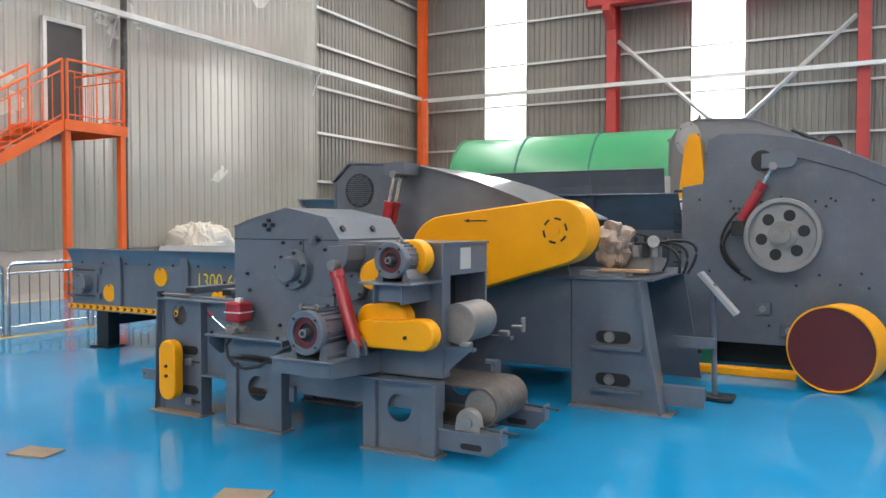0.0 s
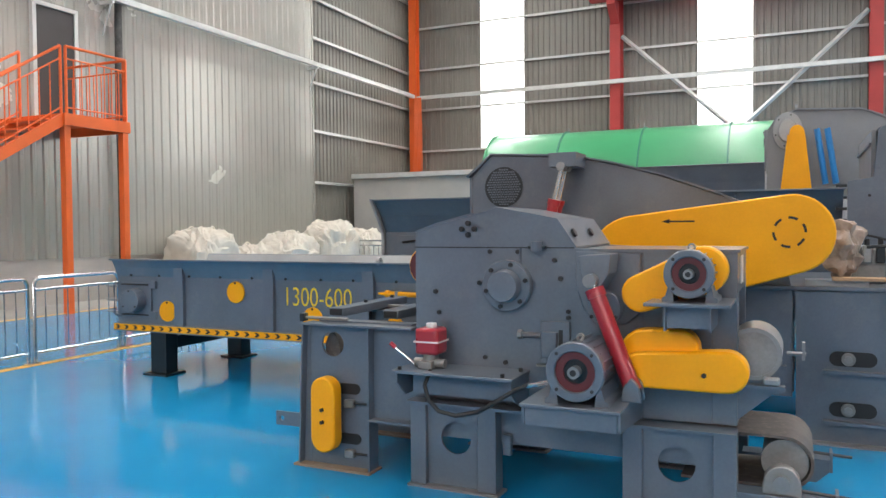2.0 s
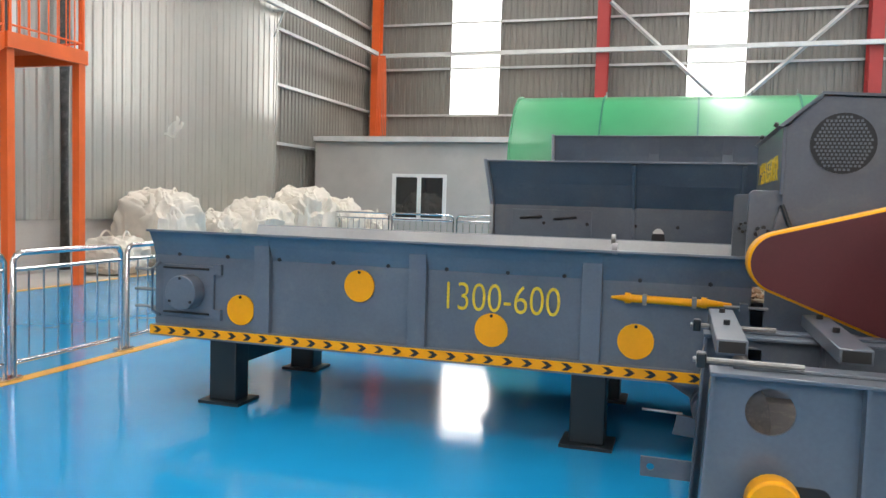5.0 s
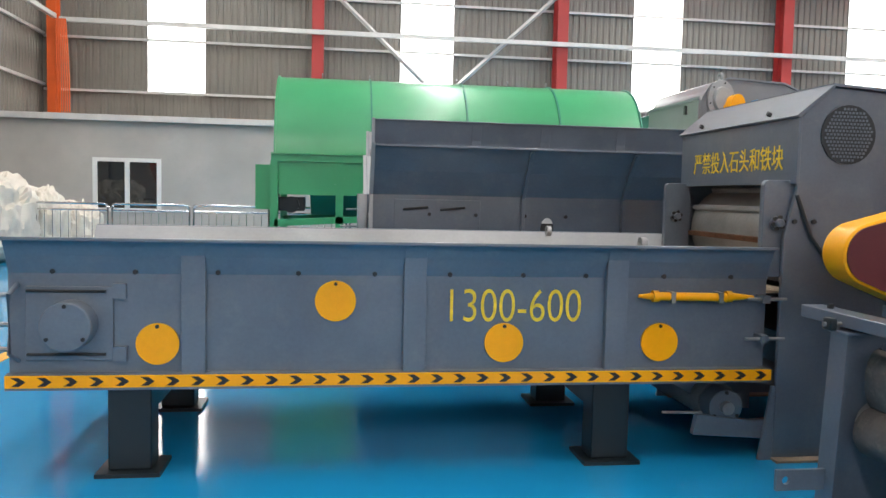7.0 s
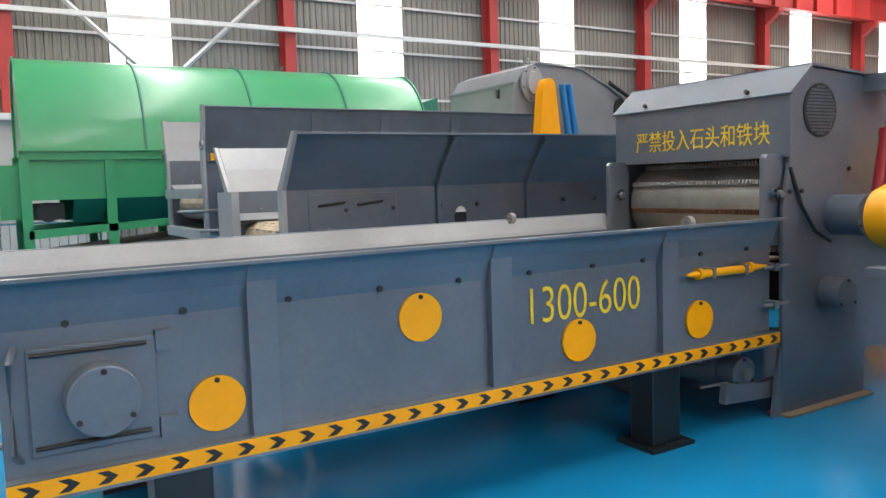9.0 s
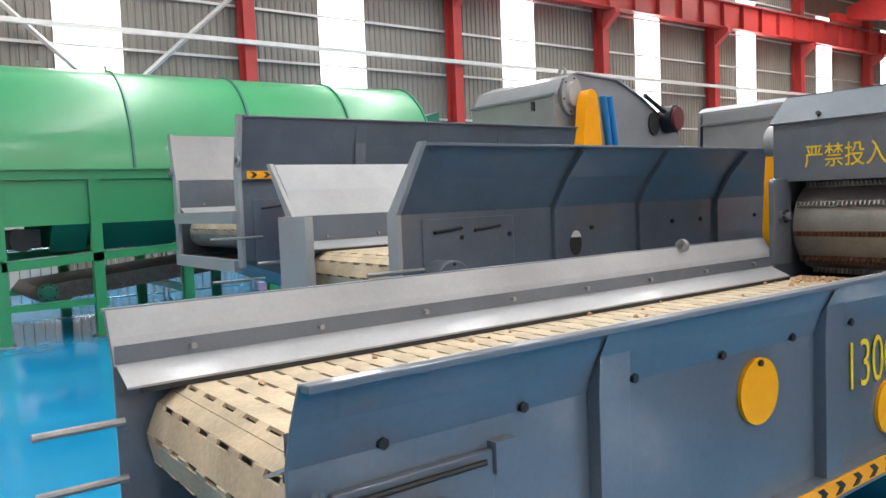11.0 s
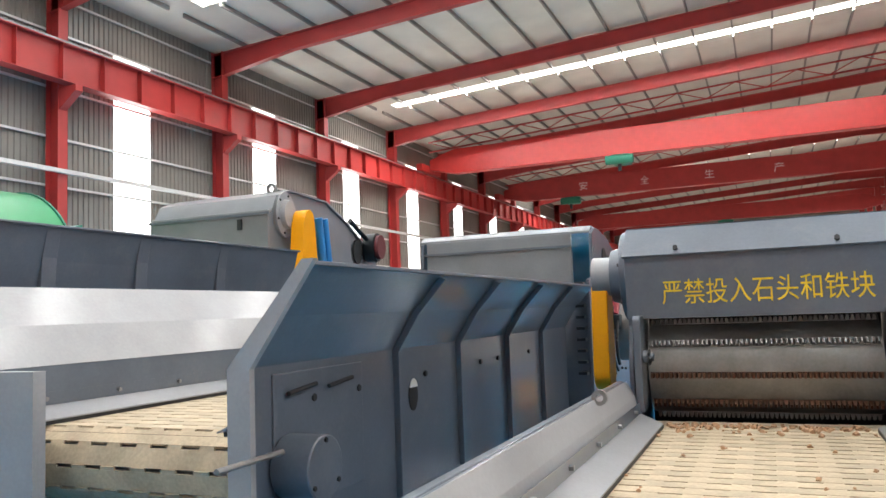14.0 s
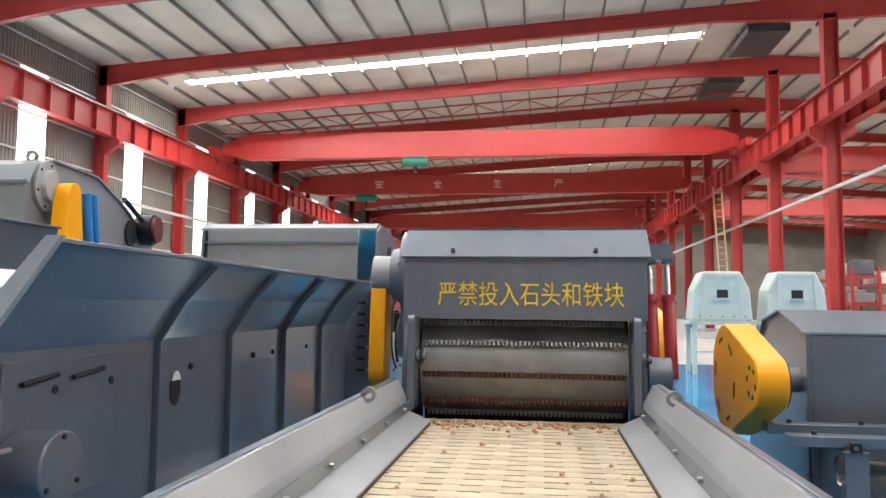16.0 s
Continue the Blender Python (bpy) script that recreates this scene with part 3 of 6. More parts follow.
        ob.matrix_basis = pose(px_ - o.x, yc - o.y, pz - o.z, 0, a, 0) @ Matrix.Scale(-1 if i % 2 else 1, 4, (0, 1, 0))
    part("tail_drum", cyl(M(), (cx, ys + 0.03, cz), (cx, yn - 0.03, cz), rad - 0.03, seg=20), ROLLER, m)


def legs(m, xs, ys, zt, w=0.2, d=0.16):
    for x in xs:
        for y in ys:
            g = part("leg", box(M(), x - w / 2, x + w / 2, y - d / 2, y + d / 2, 0.02, zt), DARK, m, "black square steel leg", bevel=0.008)
            part("foot_plate", box(M(), x - w / 2 - 0.05, x + w / 2 + 0.05, y - d / 2 - 0.05, y + d / 2 + 0.05, 0.0, 0.02), DARK, m)
        part("cross_beam", box(M(), x - 0.06, x + 0.06, min(ys) + d / 2, max(ys) - d / 2, zt - 0.18, zt - 0.06), DARK, m)




def hazard(m, x0, x1, y, z0, z1, s=-1):
    """Yellow strip with black chevrons."""
    part("hazard_strip", box(M(), x0, x1, min(y, y + s * 0.006), max(y, y + s * 0.006), z0, z1), YELLOW, m, "yellow strip with black chevrons")
    h, n = z1 - z0, int((x1 - x0) / 0.115)
    cm = M()
    a = [(-0.022, -0.36 * h), (0.008, 0), (-0.022, 0.36 * h), (0.012, 0.36 * h), (0.042, 0), (0.012, -0.36 * h)]
    prism(cm, a[:2] + [a[4], a[5]], "y", 0, s * 0.003)
    prism(cm, [a[1], a[2], a[3], a[4]], "y", 0, s * 0.003)
    me = bpy.data.meshes.new("chevron")
    cm.to_mesh(me); cm.free()
    me.materials.append(BLACK)
    for i in range(n):
        ob = new("chevron", me)
        ob.parent = m
        ob.location = Vector((x0 + 0.05 + i * 0.115, y + s * 0.006, (z0 + z1) / 2)) - ORG[m.name]


def ram(m, p, q, r, material, name="hydraulic_cylinder", share=0.68):
    p, q = Vector(p), Vector(q)
    mid = p.lerp(q, share)
    body = part(name, cyl(M(), p, mid, r, seg=18), material, m)
    part("rod", cyl(M(), mid, q, r * 0.45, seg=12), CHROME, body, "bright rod")
    part("gland", cyl(M(), mid - (q - p).normalized() * 0.03, mid + (q - p).normalized() * 0.01, r * 1.15, seg=18), material, body)
    part("eye", cyl(M(), q - Vector((0, r, 0)), q + Vector((0, r, 0)), r * 0.8, seg=14), STEEL, body)


def hub(m, c, d, r, h, name="bearing_hub", material=None, label=""):
    """Bearing cover facing along d with a bolt ring."""
    c, d = Vector(c), Vector(d)
    mt = material or GREY
    b = cyl(M(), c, c + d * h * 0.45, r, seg=32)
    cyl(b, c + d * h * 0.45, c + d * h, r * 0.66, r * 0.6, seg=32)
    hb = part(name, b, mt, m, label, bevel=0.004)
    rot = d.to_track_quat("Z", "Y").to_matrix()
    for i in range(6):
        a = radians(60 * i + 15)
        p = c + d * h * 0.45 + rot @ Vector((math.cos(a), math.sin(a), 0)) * r * 0.85
        part("bolt", cyl(M(), p, p + d * 0.012, 0.012, seg=6), BLACK, hb, smooth=False)
    return hb


def cap(m, c, r, h, name="tail_bearing"):
    """Plain round bearing cover facing south with three small bolts."""
    x, y, z = c
    k = part(name, cyl(M(), (x, y, z), (x, y - h, z), r, seg=40), GREY, m, bevel=0.006)
    for a in (90, 215, 325):
        q = (x + r * 0.84 * math.cos(radians(a)), y - h, z + r * 0.84 * math.sin(radians(a)))
        part("bolt", cyl(M(), q, (q[0], q[1] - 0.008, q[2]), 0.01, seg=6), BLACK, k, smooth=False)


# -- machine with the "1300-600" mark
A = thing("drum_chipper", (-4.6, 6.76, 0), "grey wood chipper with a long slatted infeed conveyor", "chipper", "wood chippers")
AX0, AX1 = -8.36, -4.58
infeed(A, AX0, AX1, 6.05, 7.31, 0.46, 0.97, 1.14, 0.075, [-7.52, -6.46, -5.42], 0.9)
# west-facing sill, its brightness put into a lighter grey
part("end_sill", box(M(), -8.35, -8.26, 6.064, 7.296, 0.44, 0.52), LIGHTGREY, A)
part("trough_floor", box(M(), AX0 + 0.3, AX1 + 0.2, 6.064, 7.296, 0.46, 0.475), GREY, A)
for y, s in ((6.05, -1), (7.31, 1)):
    part("bottom_flange", box(M(), AX0, AX1, min(y, y + s * 0.055), max(y, y + s * 0.055), 0.425, 0.437), GREY, A)
hazard(A, AX0, AX1 + 0.02, 6.0, 0.437, 0.495)
part("strip_backing", box(M(), AX0, AX1 + 0.02, 6.001, 6.05, 0.438, 0.5), GREY, A)
legs(A, [-7.82, -5.42], [6.12, 7.24], 0.43)
for x, z in ((-7.69, 0.635), (-6.85, 0.845), (-6.0, 0.635), (-5.17, 0.635)):
    d = part("inspection_cover", cyl(M(), (x, 6.049, z), (x, 6.036, z), 0.1, seg=36), YELLOW, A, "round yellow inspection cover")
    part("bolt", cyl(M(), (x, 6.036, z + 0.085), (x, 6.028, z + 0.085), 0.01, seg=6), BLACK, d, smooth=False)
for x, z in ((-7.5, 0.635), (-6.6, 0.84), (-5.9, 0.635), (-5.1, 0.84)):
    part("inspection_cover", cyl(M(), (x, 7.311, z), (x, 7.324, z), 0.1, seg=36), YELLOW, A, "round yellow inspection cover")
letters("1300-600", LETTER, A, Matrix.Translation((-5.94, 6.045, 0.825)) @ pose(0, 0, 0, 90, 0, 0), 0.165, 0.68, thin=-0.009)
# stowed yellow strut on the wall
st = part("yellow_strut", cyl(M(), (-5.2, 6.0, 0.882), (-4.82, 6.0, 0.878), 0.022, seg=16), YELLOW, A, "yellow turnbuckle strut in clips")
for xa, xb, r1, r2 in ((-5.31, -5.2, 0.008, 0.024), (-4.82, -4.68, 0.024, 0.008)):
    part("end", cyl(M(), (xa, 6.0, 0.882), (xb, 6.0, 0.88), r1, r2, seg=12), YELLOW, st)
for x in (-5.22, -4.82):
    part("collar", cyl(M(), (x - 0.015, 6.0, 0.882), (x + 0.015, 6.0, 0.882), 0.03, seg=16), YELLOW, st)
for x in (-5.13, -4.87):
    part("clip", box(M(), x - 0.012, x + 0.012, 5.975, 6.05, 0.85, 0.905), STEEL, st)
for z in (0.87, 0.66):
    part("tie_rod", cyl(M(), (-4.72, 5.99, z), (-4.5, 5.99, z), 0.009, seg=8), STEEL, A)
    part("rod_lug", box(M(), -4.64, -4.6, 5.97, 6.05, z - 0.02, z + 0.02), GREY, A)
# bearing door at the tail
pd = part("tail_door", box(M(), -8.28, -7.89, 6.03, 6.05, 0.56, 0.91), GREY, A, "square bolted bearing door", bevel=0.004)
cap(A, (-8.07, 6.03, 0.735), 0.115, 0.11)
for z in (0.59, 0.89):
    part("slide_bolt", cyl(M(), (-8.27, 6.02, z), (-7.92, 6.02, z), 0.007, seg=8), BLACK, A)
    part("hinge_lug", box(M(), -7.89, -7.83, 6.02, 6.05, z - 0.035, z + 0.035), GREY, A)
for z in (0.6, 0.72, 0.86):
    part("tension_rod", cyl(M(), (-8.56, 6.1, z), (-8.28, 6.1, z), 0.012, seg=8), ROLLER, A)
gr = M()
tube(gr, [(-8.31, 6.03, 0.56), (-8.33, 5.98, 0.6), (-8.33, 5.98, 0.88), (-8.31, 6.03, 0.92)], 0.012)
part("grab_bar", gr, GREY, A)
for z in (0.62, 0.8):
    part("tension_rod", cyl(M(), (-8.6, 7.28, z), (-8.34, 7.28, z), 0.013, seg=8), ROLLER, A)
bolts("bolt", [(x, 6.049, 0.98) for x in (-8.16, -7.79, -7.41, -7.03, -6.66, -6.285, -5.91, -5.58, -5.16, -4.79)], (0, -1, 0), A)
for x, y in ((-5.42, 7.345), (-5.3, 6.0)):
    b = M()
    ring(b, (x - 0.015, y, 1.15), (x + 0.015, y, 1.15), 0.035, 0.018, 14)
    part("lifting_eye", b, STEEL, A)
# body side plates
side = [(-4.52, 0.0), (-4.24, 0.0), (-3.7, 0.0), (-3.7, 0.28), (-2.15, 0.28), (-2.15, 0.97), (-2.25, 1.47), (-2.6, 1.635), (-3.0, 1.785), (-3.35, 1.885), (-3.66, 1.95), (-4.3, 1.985), (-4.46, 1.82), (-4.46, 1.44), (-4.52, 1.2)]
for y in (6.01, 7.335):
    part("side_plate", prism(M(), side, "y", y, y + 0.025), GREY, A, smooth=False, bevel=0.004)
for y in (6.01, 7.335):
    part("side_sill", box(M(), -4.53, -3.69, y - 0.06, y + 0.09, 0.0, 0.014), CARD, A, "bare plate under the body", bevel=0.003)
    part("side_gusset", prism(M(), [(-4.6, 0.0), (-4.525, 0.0), (-4.525, 0.4), (-4.54, 0.4)], "y", y, y + 0.02), GREY, A, smooth=False)
hd = M()
prism(hd, [(-4.475, 1.475), (-4.455, 1.475), (-4.455, 1.825), (-4.475, 1.825)], "y", 6.0, 7.365)
part("hood_front", hd, GREY, A, bevel=0.004)
part("hood_lip", prism(M(), [(-4.5, 1.828), (-4.48, 1.818), (-4.29, 1.983), (-4.3, 1.997)], "y", 5.98, 7.375), GREY, A, bevel=0.003)
ht = M()
tp = [(-4.3, 1.988), (-3.66, 1.954), (-3.35, 1.889), (-3.0, 1.789), (-2.6, 1.639), (-2.25, 1.474)]
prism(ht, tp + [(p[0], p[1] + 0.014) for p in tp[::-1]], "y", 5.985, 7.37)
part("hood_top", ht, GREY, A)
letters("严禁投入石头和铁块", LETTER, A, Matrix.Translation((-4.4775, 6.645, 1.62)) @ pose(0, 0, 0, 90, 0, -90), 0.135, 1.04)
bolts("hood_bolt", [(-4.47, 6.28, 1.86), (-4.47, 7.08, 1.86)], (-1, 0, 0.4), A, 0.014, 0.02)
bolts("bolt", [(-4.3 + 0.09 * i, 6.029, 0.98) for i in range(5)] + [(-4.47, 6.009, 1.28), (-4.36, 6.009, 1.28), (-3.9, 6.009, 1.4)], (0, -1, 0), A)
# speckled round grille
pg = part("round_grille", cyl(M(), (-4.19, 6.009, 1.74), (-4.19, 6.002, 1.74), 0.155, seg=40), DARK, A, "round perforated grille")
hx = M()
for i in range(-7, 8):
    for j in range(-7, 8):
        x, z = (i + 0.5 * (j % 2)) * 0.02, j * 0.019
        if x * x + z * z < 0.0195:
            box(hx, -4.19 + x - 0.006, -4.19 + x + 0.006, 5.999, 6.002, 1.74 + z - 0.006, 1.74 + z + 0.006)
tagged(part("mesh_pattern", hx, GREY, pg, "grille mesh", smooth=False), kind="stuff")
# throat: cheeks and toothed feed rollers
for y in (6.07, 7.295):
    ck = [(-4.62, 0.98), (-4.62, 1.46)] + arc(-4.59, 1.465, 0.03, 180, 90, 4) + [(-4.44, 1.495), (-4.44, 0.98)]
    part("throat_cheek", prism(M(), ck, "y", y - 0.02, y + 0.02), GREY, A, bevel=0.004)
    hub(A, (-4.55, y - 0.02, 1.27), (0, -1, 0), 0.035, 0.06)
fr_ = part("feed_roller", cyl(M(), (-4.16, 6.1, 1.2), (-4.16, 7.27, 1.2), 0.27, seg=32), ROLLER, A, "worn steel feed roller with toothed bars")
for i in range(10):
    a = radians(36 * i + 8)
    dx, dz = math.cos(a), math.sin(a)
    tb = M()
    n = 46
    for k in range(n):
        y = 6.11 + 1.15 * k / n
        p0 = Vector((-4.16 + dx * 0.265, y, 1.2 + dz * 0.265))
        nx, nz = -dz * 0.014, dx * 0.014
        w = 1.15 / n
        q = [(p0.x + nx, y, p0.z + nz), (p0.x - nx, y, p0.z - nz), (p0.x - nx, y + w, p0.z - nz), (p0.x + nx, y + w, p0.z + nz)]
        tip = 0.036
        base = [tb.verts.new(v) for v in q]
        top = [tb.verts.new((v[0] + dx * tip, y + w * (0.3 if j < 2 else 0.7), v[2] + dz * tip)) for j, v in enumerate(q)]
        for j in range(4):
            tb.faces.new((base[j], base[(j + 1) % 4], top[(j + 1) % 4], top[j]))
        tb.faces.new(top)
    bmesh.ops.remove_doubles(tb, verts=tb.verts, dist=0.0005)
    part("toothed_bar", tb, RUST if i in (5, 6) else ROLLER, fr_, smooth=False)
part("lower_roller", cyl(M(), (-4.2, 6.1, 0.74), (-4.2, 7.27, 0.74), 0.13, seg=24), RUST, A)
# black panels paint the shade in the throat behind the rollers
part("throat_shade_back", box(M(), -3.86, -3.84, 6.04, 7.33, 0.5, 1.9), BLACK, A)
part("throat_shade_roof", box(M(), -4.42, -3.86, 6.04, 7.33, 1.48, 1.5), BLACK, A)
# north side: drive hub and tall narrow guard
hub(A, (-4.02, 7.37, 1.74), (0, 1, 0), 0.27, 0.14, "drum_end")
part("drum_end_cap", cyl(M(), (-4.02, 7.51, 1.74), (-4.02, 7.63, 1.74), 0.12, seg=24), LIGHTGREY, A)
part("narrow_guard", prism(M(), belt_outline((-4.02, 1.63), 0.085, (-4.04, 1.15), 0.11), "y", 7.54, 7.64), YELLOW, A, "tall yellow belt guard", bevel=0.008)
# south side: bearing hubs, hose, big arrow guard, rams
cap(A, (-4.02, 6.01, 1.13), 0.12, 0.2, "roller_bearing")
cap(A, (-4.1, 6.01, 0.67), 0.1, 0.13, "roller_bearing")
hs = M()
tube(hs, [(-4.46, 6.01, 1.42), (-4.38, 5.99, 1.2), (-4.27, 5.98, 1.05), (-4.12, 5.98, 0.98)], 0.012)
part("hose", hs, DARK, A)
og = belt_outline((-2.155, 1.375), 0.25, (-3.12, 1.17), 0.335, 18)
ag = part("belt_guard", prism(M(), og, "y", 5.69, 5.99), YELLOW, A, "large yellow belt guard with a black arrow", bevel=0.012)
ar = M()
box(ar, -2.9, -2.74, 5.686, 5.69, 1.455, 1.465)
prism(ar, [(-2.95, 1.46), (-2.9, 1.475), (-2.9, 1.445)], "y", 5.686, 5.69)
# black arcs on the guard paint the shade in its slots
for i in range(6):
    a0 = 60 * i
    p = arc(-2.17, 1.385, 0.1, a0, a0 + 34, 5) + arc(-2.17, 1.385, 0.085, a0 + 34, a0, 5)
    part("guard_slot", prism(M(), p, "y", 5.686, 5.69), BLACK, ag, smooth=False)
part("arrow_mark", ar, BLACK, ag, "black direction arrow", smooth=False)
part("cap", cyl(M(), (-2.17, 5.69, 1.39), (-2.17, 5.68, 1.39), 0.04, seg=20), YELLOW, ag)
for x, y in ((-3.66, 5.88), (-3.66, 5.77)):
    ram(A, (x - 0.18, y, 1.1), (x, y, 1.86), 0.04, REDCYL)
part("ram_bracket", box(M(), -3.75, -3.55, 5.74, 6.03, 1.86, 1.96), GREY, A)
# power pack wrapped in film, behind the guard
section(1.06, 1.0, 1.065, 0.15, 0.1)
pp = part("power_unit", box(M(), -1.9, -1.62, 6.2, 6.7, 0.966, 1.2), ROLLER, A, "wrapped motor unit with hoses", bevel=0.03)
fw = M()
bmesh.ops.create_icosphere(fw, subdivisions=4, radius=0.17, matrix=Matrix.Translation((-1.88, 6.1, 1.19)) @ Matrix.Diagonal((0.6, 0.8, 1.15, 1)))
for v in fw.verts:
    v.co += v.normal * (noise.noise(v.co * 9) * 0.08 + noise.noise(v.co * 25) * 0.035)
part("plastic_wrap", fw, FILM, pp, "crumpled clear plastic wrap")
hh = M()
tube(hh, bow((-1.78, 6.2, 1.28), (-1.55, 6.2, 1.0), -0.13, 12, (-1, 0, -0.3)), 0.008, 6)
part("hose", hh, BLACK, pp)
for i in range(4):
    vb = part("valve", box(M(), -1.77 + 0.075 * i, -1.72 + 0.075 * i, 6.14, 6.2, 1.1, 1.21), (ROLLER, DARK)[i % 2], pp, bevel=0.006)
    part("valve_knob", cyl(M(), (-1.745 + 0.075 * i, 6.17, 1.21), (-1.745 + 0.075 * i, 6.17, 1.25), 0.016, seg=12), BLACK, vb)
part("gauge", cyl(M(), (-1.6, 6.15, 1.22), (-1.6, 6.1, 1.22), 0.045, seg=20), CHROME, pp, "round chrome pressure gauge")
for i in range(3):
    part("hose", tube(M(), bow((-1.75 + 0.07 * i, 6.13, 1.2), (-1.42 + 0.03 * i, 6.14, 0.99), -0.12 - 0.03 * i, 12, (-0.9, 0, -0.6)), 0.011, 8), BLACK, pp)
part("tool_tray", box(M(), -2.1, -1.75, 5.9, 6.1, 0.966, 1.0), LIGHTGREY, pp)
part("tray_plank", box(M(), -1.95, -1.6, 5.86, 5.99, 1.0, 1.02), WOOD, pp, "thin pale plank on the tray", bevel=0.003)
# stand at the outlet
plate = [(-2.15, 0.01), (-1.46, 0.01), (-1.62, 0.94), (-2.15, 0.93)]
for y in (5.88, 7.4):
    part("stand_plate", prism(M(), plate, "y", y, y + 0.025), GREY, A, smooth=False)
part("stand_end", prism(M(), [(-1.48, 0.01), (-1.46, 0.01), (-1.62, 0.94), (-1.64, 0.94)], "y", 5.76, 5.88), GREY, A, smooth=False)
part("stand_end", prism(M(), [(-1.48, 0.01), (-1.46, 0.01), (-1.62, 0.94), (-1.64, 0.94)], "y", 5.905, 5.99), GREY, A, smooth=False)
part("stand_top", box(M(), -2.55, -1.55, 5.85, 7.45, 0.94, 0.965), GREY, A, bevel=0.004)
part("stand_sill", box(M(), -2.15, -1.4, 5.8, 6.0, 0.0, 0.012), STEEL, A)
part("lower_side", box(M(), -2.6, -2.16, 6.0, 6.03, 0.28, 0.95), GREY, A)
for z in (0.525, 0.215):
    sl_ = M()
    prism(sl_, [(-1.95 + p[0], p[1]) for p in belt_outline((0.2, z), 0.045, (0.03, z), 0.045, 8)], "y", 5.872, 5.88)
    # slot is a black plate, its inner shade given by colour
    part("slot", sl_, BLACK, A)
    part("pillow_bearing", cyl(M(), (-1.86, 5.872, z), (-1.86, 5.85, z), 0.04, seg=24), ROLLER, A, bevel=0.004)
    part("shaft_end", cyl(M(), (-1.86, 5.85, z), (-1.86, 5.835, z), 0.022, seg=16), STEEL, A)
    part("bearing_shelf", box(M(), -2.0, -1.62, 5.83, 5.88, z - 0.09, z - 0.07), GREY, A)
part("drawbar", box(M(), -1.5, -1.2, 6.35, 6.4, 0.42, 0.5), GREY, A)
part("tail_beam", box(M(), -1.6, -1.2, 5.92, 6.0, 0.06, 0.2), GREY, A)
# small discharge belt under the throat
section()
rb = part("return_roller", cyl(M(), (-4.75, 6.2, 0.27), (-4.75, 7.2, 0.27), 0.11, seg=24), ROLLER, A)
bk = M()
prism(bk, [(-4.95, 0.13), (-4.5, 0.1), (-4.5, 0.21), (-4.62, 0.2), (-4.93, 0.24)], "y", 6.06, 6.1)
part("roller_bracket", bk, GREY, A)
cap(A, (-4.76, 6.2, 0.27), 0.095, 0.12, "pillow_bearing")
part("shaft_end", cyl(M(), (-4.76, 6.09, 0.27), (-4.76, 6.05, 0.27), 0.035, seg=16), STEEL, A)
part("adjuster", cyl(M(), (-5.12, 6.08, 0.25), (-4.9, 6.08, 0.245), 0.008, seg=8), STEEL, A)
hp = M()
prism(hp, [(-5.1, 0.43), (-4.5, 0.43), (-4.5, 0.2), (-4.75, 0.22)], "y", 6.3, 7.25)
part("chute", hp, GREY, A)


rc = random.Random(11)
wc = M()
for i in range(170):
    x = -4.5 - abs(rc.gauss(0, 0.12)) if i < 120 else rc.uniform(-8.0, -4.6)
    y, s_ = rc.uniform(6.2, 7.18), rc.uniform(0.008, 0.022)
    if i > 119:
        s_ *= 0.8
    bmesh.ops.create_cone(wc, cap_ends=True, segments=4, radius1=s_, radius2=s_ * 0.6, depth=s_ * 0.9, matrix=pose(x, y, 0.9 + s_ * 0.4, rc.uniform(0, 60), rc.uniform(0, 60), rc.uniform(0, 360)))
tagged(part("wood_chips", wc, WOOD, A, "scattered wood chips on the belt", smooth=False), kind="stuff")


# -- the two chippers behind
def tail_detail(m, x, y, z):
    part("tail_door", box(M(), x - 0.25, x + 0.45, y - 0.008, y, z - 0.22, z + 0.32), GREY, m, "bolted bearing door", bevel=0.004)
    for dx in (-0.08, 0.22):
        part("slide_bolt", cyl(M(), (x + dx - 0.1, y - 0.03, z + 0.24), (x + dx + 0.1, y - 0.03, z + 0.26), 0.01, seg=8), BLACK, m)


C = thing("drum_chipper", (-2.0, 9.3, 0), "tall grey wood chipper with a deep flared infeed conveyor", "chipper", "wood chippers")
infeed(C, -6.57, -1.75, 8.4, 9.72, 0.64, 1.375, 1.75, 0.285, [-5.35, -4.5, -3.55, -2.65], 1.12)
# west end plates coloured lighter for the light that falls on them
for y in (8.4, 9.72):
    ep = [(y - 0.05, 0.64), (y + 0.05, 0.64), (y + 0.05, 1.375), (y + (-0.28 if y < 9 else 0.33), 1.76), (y + (-0.33 if y < 9 else 0.28), 1.76), (y - 0.05, 1.375)]
    part("end_flange", prism(M(), ep, "x", -6.6, -6.57), LIGHTGREY, C, smooth=False)
part("end_post", box(M(), -6.66, -6.6, 9.36, 9.77, 0.6, 1.375), LIGHTGREY, C)
part("end_sill", box(M(), -6.66, -6.6, 8.45, 9.36, 0.6, 0.66), LIGHTGREY, C)
tail_detail(C, -6.15, 8.4, 1.02)
cap(C, (-6.31, 8.39, 0.98), 0.125, 0.17)
bolts("bolt", [(x, 8.399, 1.222) for x in (-6.116, -5.737, -5.33, -4.985, -4.1, -3.75, -3.0)], (0, -1, 0), C, 0.016)
# black oval on the wall paints the shade inside the hand hole
cut = part("hand_hole", prism(M(), arc(-5.14, 1.12, 0.055, 0, 360, 16, 0.08), "y", 8.395, 8.399), BLACK, C)
# white patch over the upper part of the oval
part("hole_top_patch", prism(M(), arc(-5.14, 1.14, 0.05, 20, 160, 8, 0.07), "y", 8.39, 8.395), WHITE, C)
